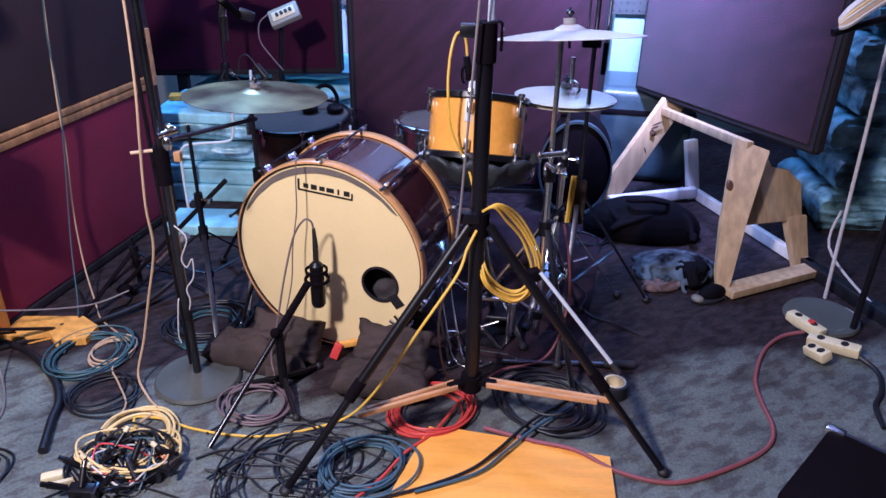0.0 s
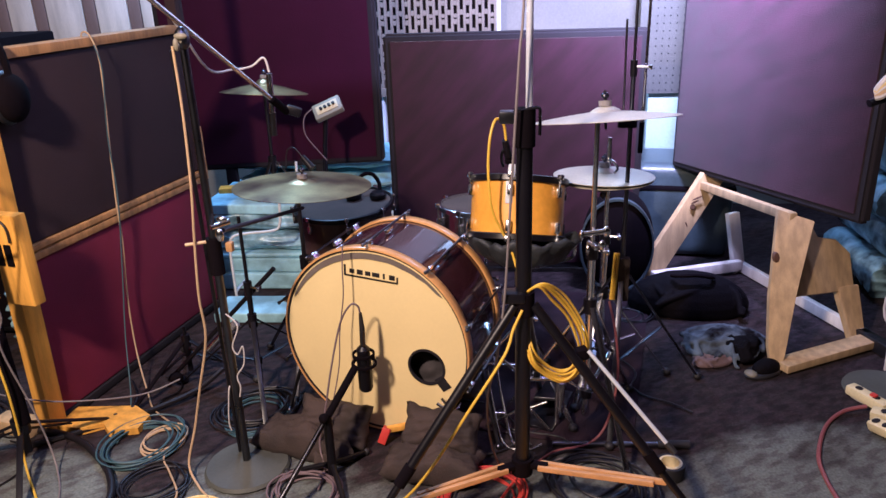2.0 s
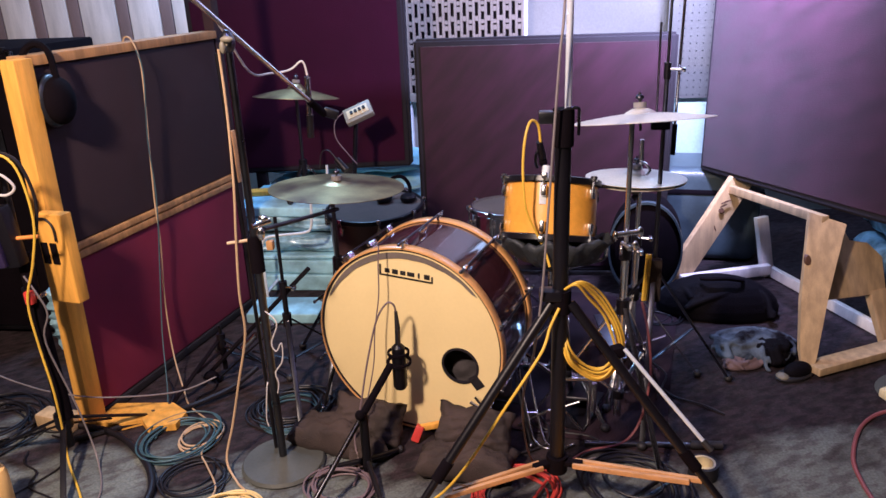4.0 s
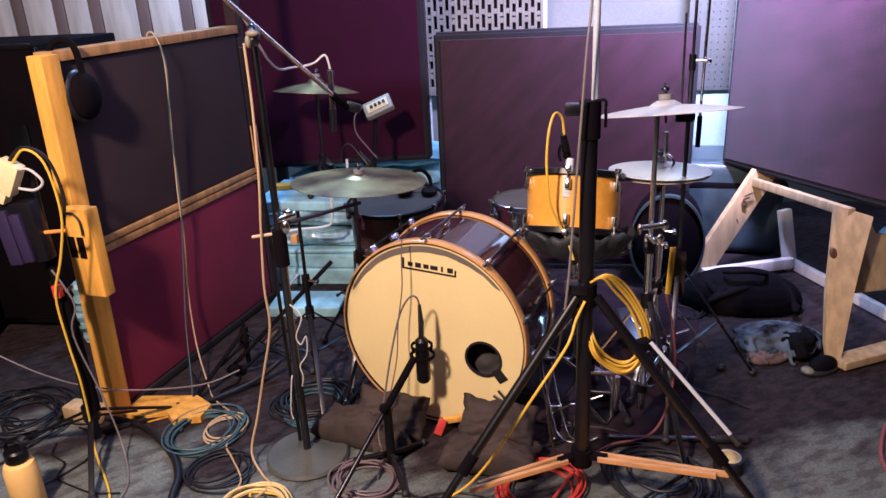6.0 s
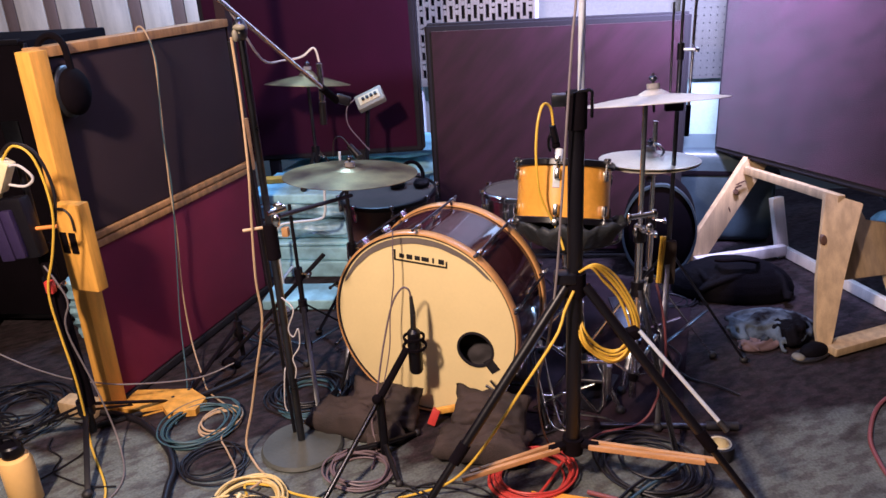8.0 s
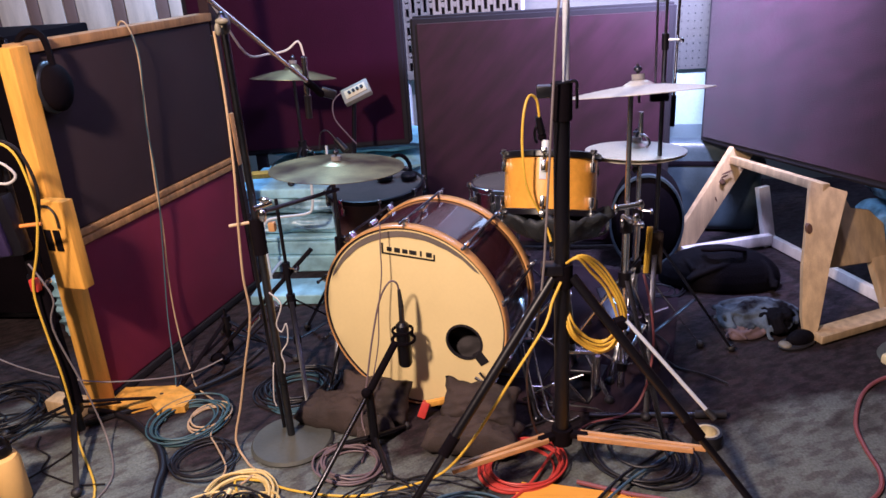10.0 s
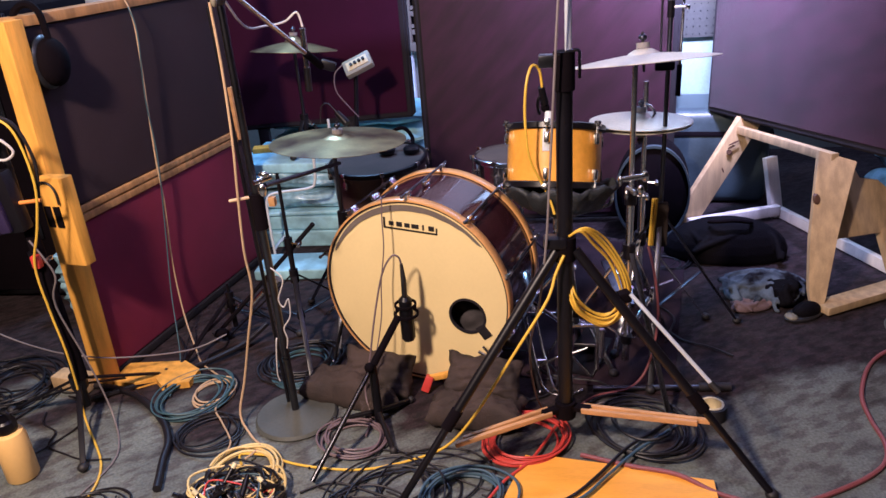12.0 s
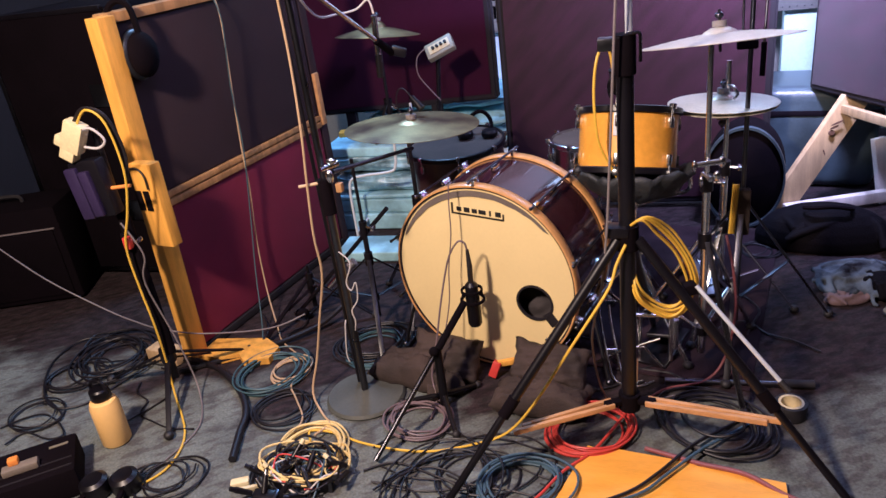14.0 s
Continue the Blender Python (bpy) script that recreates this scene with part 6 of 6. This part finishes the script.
cable("microphone_cable", [(-2.45, 2.25, 0.46), (-2.2, 2.22, 0.30), (-1.95, 2.22, 0.16), (-1.78, 2.18, 0.13), (-1.60, 2.08, 0.17), (-1.45, 2.12, 0.13), (-1.25, 2.25, 0.08), (-1.13, 2.33, 0.10)], 0.0028, "c_grey", "pale cable strung low over the floor", ground=False)
cable("thick_loom", [(-1.66, 2.13, 0.012), (-1.53, 2.11, 0.014), (-1.38, 2.06, 0.014), (-1.22, 1.93, 0.014), (-1.14, 1.82, 0.014), (-1.11, 1.72, 0.014), (-1.07, 1.60, 0.014)], 0.0120, "c_black", "thick black cable loom on the floor", steps=8, seg=14)
cable("thick_loom", [(-1.55, 2.02, 0.014), (-1.40, 2.12, 0.014), (-1.25, 2.22, 0.016), (-1.10, 2.36, 0.03), (-1.02, 2.46, 0.07)], 0.010, "c_black", "black arm of cable and stand along the floor")

COILS = (
    # centre x, y, radius, turns, material, cord radius, label
    (-1.16, 2.05, 0.125, 5, "c_teal", 0.0042, "coil of teal cable on the floor"),
    (-1.10, 2.09, 0.095, 2, "c_cream", 0.0048, "loose loops of cream cable on the floor"),
    (-1.03, 1.87, 0.10, 3, "c_black", 0.0048, "loose loops of black cable on the floor"),
    (-0.90, 1.60, 0.09, 2, "c_black", 0.0042, "small loops of black cable on the floor"),
    (-0.53, 1.845, 0.105, 6, "c_mauve", 0.0048, "coil of mauve-grey cable on the floor"),
    (0.00, 1.85, 0.115, 7, "c_red", 0.0046, "coil of red cable on the floor"),
    (-0.16, 1.60, 0.125, 7, "c_blue", 0.0052, "coil of slate blue cable on the floor"),
    (-0.40, 1.55, 0.16, 4, "c_black", 0.0044, "loose loops of black cable on the floor"),
    (-0.28, 1.66, 0.20, 2, "c_black", 0.0044, "wide loops of black cable on the floor"),
    (0.36, 1.92, 0.12, 5, "c_black", 0.0056, "coil of black cable under the tripod stand"),
    (-1.86, 2.10, 0.16, 5, "c_black", 0.0056, "coil of black cable beside the screen's foot"),
    (-1.98, 1.98, 0.12, 3, "c_black", 0.0050, "loose loops of black cable on the floor"),
    (-1.95, 1.74, 0.08, 2, "c_black", 0.0040, "small loops of black cable near the stage box"),
    (-1.24, 1.50, 0.085, 3, "c_black", 0.0040, "small coil of black lead beside the headphones"),
    (-0.84, 2.27, 0.14, 6, "c_black", 0.0052, "coil of black cable behind the boom stand"),
    (-0.83, 2.25, 0.12, 3, "c_teal", 0.0046, "coil of dark teal cable behind the boom stand"),
    (-0.835, 1.665, 0.125, 5, "c_straw", 0.0056, "coil of straw yellow cable on the floor"),
    (1.42, 2.50, 0.11, 3, "c_white", 0.0050, "white cable coiled on the round base"),
    (0.62, 3.10, 0.09, 3, "c_black", 0.0050, "black cable coiled beside the gig bag"),
)
for cx, cy, r, turns, mat, cr, label in COILS:
    cable("cable_coil", coil(rng, cx, cy, r, round(turns * 1.35), 0.86, rng.uniform(0, 3), 0.035 if turns > 3 else 0.012, 0.42 if mat == "c_black" else 0.24), cr * 0.72, mat, label, group="cable coils")

cable("microphone_cable", [(0.10, 1.93, 0.02), (0.02, 1.76, 0.02), (-0.06, 1.66, 0.02), (-0.12, 1.55, 0.02), (-0.20, 1.45, 0.02)], 0.0045, "c_red", "red cable trailing from its coil")
cable("power_cable", [(0.16, 1.78, 0.02), (0.30, 1.735, 0.02), (0.42, 1.70, 0.024), (0.53, 1.64, 0.009), (0.68, 1.61, 0.008), (0.86, 1.685, 0.008), (0.98, 1.77, 0.008), (1.025, 1.86, 0.008), (1.03, 1.98, 0.008), (1.05, 2.10, 0.008),
                      (1.13, 2.26, 0.008), (1.22, 2.35, 0.012), (1.30, 2.36, 0.03)], 0.0068, "c_pink", "faded red power cable curving across the floor")
cable("power_cable", [(1.42, 2.24, 0.03), (1.47, 2.16, 0.012), (1.43, 2.05, 0.01), (1.38, 1.98, 0.01), (1.36, 1.88, 0.01)], 0.008, "c_black", "black power cable from the mains block")
cable("microphone_cable", [(1.62, 2.95, 0.25), (1.56, 2.85, 0.13), (1.60, 2.60, 0.06), (1.68, 2.42, 0.03), (1.80, 2.25, 0.02)], 0.0055, "c_white", "pale cable running beyond the trestle")
cable("microphone_cable", [(0.46, 1.98, 0.008), (0.38, 1.90, 0.012), (0.29, 1.80, 0.028), (0.20, 1.68, 0.03), (0.12, 1.60, 0.024), (0.0, 1.53, 0.024), (-0.15, 1.47, 0.02)], 0.0050, "c_black", "black cable lying over the plywood")
cable("microphone_cable", [(0.48, 1.96, 0.008), (0.40, 1.88, 0.014), (0.31, 1.78, 0.03), (0.22, 1.67, 0.034), (0.14, 1.585, 0.03), (-0.02, 1.51, 0.026)], 0.0046, "c_blue", "slate blue cable lying over the plywood")
cable("microphone_cable", [(0.40, 2.27, 0.46), (0.42, 2.22, 0.36), (0.43, 2.2, 0.22), (0.40, 2.16, 0.08), (0.34, 2.12, 0.02), (0.22, 2.08, 0.01), (0.15, 2.0, 0.008)], 0.0042, "c_pink", "faded red cable hanging at the cymbal stand")
for k in range(16):
    a0 = (rng.uniform(-1.1, 0.0), rng.uniform(1.32, 1.72))
    pts = [(a0[0], a0[1], 0.006)]
    ang = rng.uniform(-0.6, 0.6)
    for s in range(6):
        ang += rng.uniform(-0.8, 0.8)
        pts.append((pts[-1][0] + 0.12 * math.cos(ang), pts[-1][1] + 0.07 * math.sin(ang), 0.005 + 0.006 * rng.random()))
    cable("loose_cable", pts, 0.0031, "c_black", "black cable lying loosely on the floor", group="loose cables")
for k in range(6):
    a0 = (rng.uniform(-2.0, -1.2), rng.uniform(1.75, 2.3))
    pts = [(a0[0], a0[1], 0.006)]
    ang = rng.uniform(0, 6)
    for s in range(6):
        ang += rng.uniform(-0.9, 0.9)
        pts.append((pts[-1][0] + 0.09 * math.cos(ang), pts[-1][1] + 0.07 * math.sin(ang), 0.005 + 0.006 * rng.random()))
    cable("loose_cable", pts, 0.0032, "c_black", "black cable lying loosely on the floor", group="loose cables")
for k in range(6):
    a0 = (rng.uniform(-0.1, 0.5), rng.uniform(2.0, 2.6))
    pts = [(a0[0], a0[1], 0.006)]
    ang = rng.uniform(0, 6)
    for s in range(5):
        ang += rng.uniform(-0.9, 0.9)
        pts.append((pts[-1][0] + 0.09 * math.cos(ang), pts[-1][1] + 0.09 * math.sin(ang), 0.005 + 0.006 * rng.random()))
    cable("loose_cable", pts, 0.0042, "c_black", "black cable lying loosely under the kit", group="loose cables")


# long loose loops over the floor
for mat, r, label, plan in (
    ("c_black", 0.0042, "wide loop of black cable beside the screen's foot", ((-1.72, 2.10), (-1.94, 2.23), (-2.12, 2.22), (-2.15, 2.07), (-2.04, 1.89), (-1.90, 1.78), (-1.80, 1.82), (-1.74, 1.95), (-1.69, 2.04))),
    ("c_black", 0.0040, "black cable looped twice on the floor", ((-1.86, 2.20), (-2.00, 2.25), (-2.06, 2.19), (-1.98, 2.08), (-1.86, 2.05), (-1.80, 2.11), (-1.83, 2.21), (-1.98, 2.28), (-2.09, 2.25), (-2.06, 2.11))),
    ("c_black", 0.0034, "thin black lead curling on the floor near the stage box", ((-2.03, 1.66), (-1.97, 1.72), (-1.90, 1.74), (-1.82, 1.71), (-1.75, 1.65), (-1.79, 1.62), (-1.91, 1.65), (-1.93, 1.58))),
    ("c_black", 0.0034, "black cable lying loosely on the floor", ((-2.01, 1.85), (-1.83, 1.74), (-1.89, 1.67), (-2.00, 1.68))),
    ("c_black", 0.0032, "black lead looped beside the headphones", ((-1.37, 1.53), (-1.32, 1.56), (-1.23, 1.55), (-1.18, 1.49), (-1.21, 1.45), (-1.28, 1.45), (-1.34, 1.49), (-1.34, 1.55), (-1.27, 1.56))),
    ("c_black", 0.0038, "loop of black cable on the floor", ((-1.23, 1.96), (-1.13, 1.93), (-1.03, 1.97), (-0.94, 1.90), (-0.91, 1.80), (-0.97, 1.75), (-1.07, 1.77), (-1.14, 1.84))),
    ("c_black", 0.0038, "wide loop of black cable before the drum", ((-0.64, 1.61), (-0.55, 1.65), (-0.40, 1.60), (-0.29, 1.57), (-0.21, 1.62), (-0.26, 1.70), (-0.39, 1.70), (-0.51, 1.63), (-0.58, 1.53))),
):
    cable("loose_cable", [(px, py, 0.006 + 0.004 * (k % 3)) for k, (px, py) in enumerate(plan)], r, mat, label, group="loose cables")

# bundle of plugs at the cable's end
t = thing("plug_bundle", "tangle of black and silver cable plugs", "plugs", (-0.78, 1.58, 0))
for k in range(20):
    px, py = rng.uniform(-0.93, -0.66), rng.uniform(1.44, 1.62)
    a, e = rng.uniform(0, 6.28), rng.uniform(0.2, 1.0)
    p = V(px, py, rng.uniform(0.015, 0.05))
    d = V(math.cos(a), math.sin(a), e).normalized()
    plug = part("plug", rod(B(), p, p + d * 0.05, 0.0082, 0.0092, 12), "black", t)
    part("plug_tip", rod(B(), p + d * 0.05, p + d * 0.066, 0.0072, seg=12), ("steel", "black", "steel", "chrome", "black", "cream_plastic")[k % 6], plug)
solid("cream_connector", box(B(), (0.055, 0.028, 0.026), Matrix.Translation((-0.985, 1.50, 0.02)) @ pose(0, 0, 0, 0, 0, 25), 0.006), "cream_plastic", "cream cable connector on the floor", "connector")
solid("cream_connector", box(B(), (0.07, 0.014, 0.016), Matrix.Translation((-0.93, 1.465, 0.04)) @ pose(0, 0, 0, 0, 20, 50), 0.004), "cream_plastic", "cream cable connector on the floor", "connector")

# thin leads wound through the plugs
for k, (mat, label) in enumerate((("c_blue", "thin blue lead among the plugs"), ("c_red", "thin red lead among the plugs"), ("c_white", "thin white lead among the plugs"), ("c_teal", "thin teal lead among the plugs"),
                                  ("c_straw", "straw yellow lead among the plugs"), ("c_black", "thin black lead among the plugs"), ("c_black", "thin black lead among the plugs"), ("c_straw", "straw yellow lead among the plugs"))):
    a = rng.uniform(0, 6.28)
    pts = []
    for s in range(8):
        a += rng.uniform(0.5, 1.3)
        pts.append((-0.80 + rng.uniform(0.05, 0.13) * math.cos(a), 1.55 + rng.uniform(0.04, 0.11) * math.sin(a), 0.015 + 0.05 * rng.random()))
    cable("thin_lead", pts, 0.0026, mat, label, group="thin leads")
for k in range(9):
    a, spread = rng.uniform(0, 6.28), rng.uniform(0.06, 0.15)
    pts = []
    for q in range(11):
        a += rng.uniform(0.4, 1.0)
        pts.append((-0.82 + (spread + rng.uniform(-0.02, 0.02)) * math.cos(a), 1.60 + (spread * 0.75 + rng.uniform(-0.02, 0.02)) * math.sin(a), 0.008 + 0.045 * rng.random()))
    mat, label = (("c_straw", "straw yellow lead looped over the plugs"), ("c_black", "black lead looped over the plugs"))[min(1, k % 4)]
    cable("thin_lead", pts, 0.0036, mat, label, group="thin leads")
for k in range(3):
    m = Matrix.Translation((rng.uniform(-0.88, -0.70), rng.uniform(1.44, 1.58), 0.022)) @ pose(0, 0, 0, rng.uniform(-12, 12), rng.uniform(-12, 12), rng.uniform(0, 180))
    t = thing("black_connector", "black moulded cable connector in the tangle", "connector", m.translation, "connectors")
    part("body", box(B(), (0.075, 0.034, 0.036), m, 0.007), "black", t)
    part("collar", box(B(), (0.012, 0.037, 0.039), m @ Matrix.Translation((0.03, 0, 0)), 0.003), "steel", t)
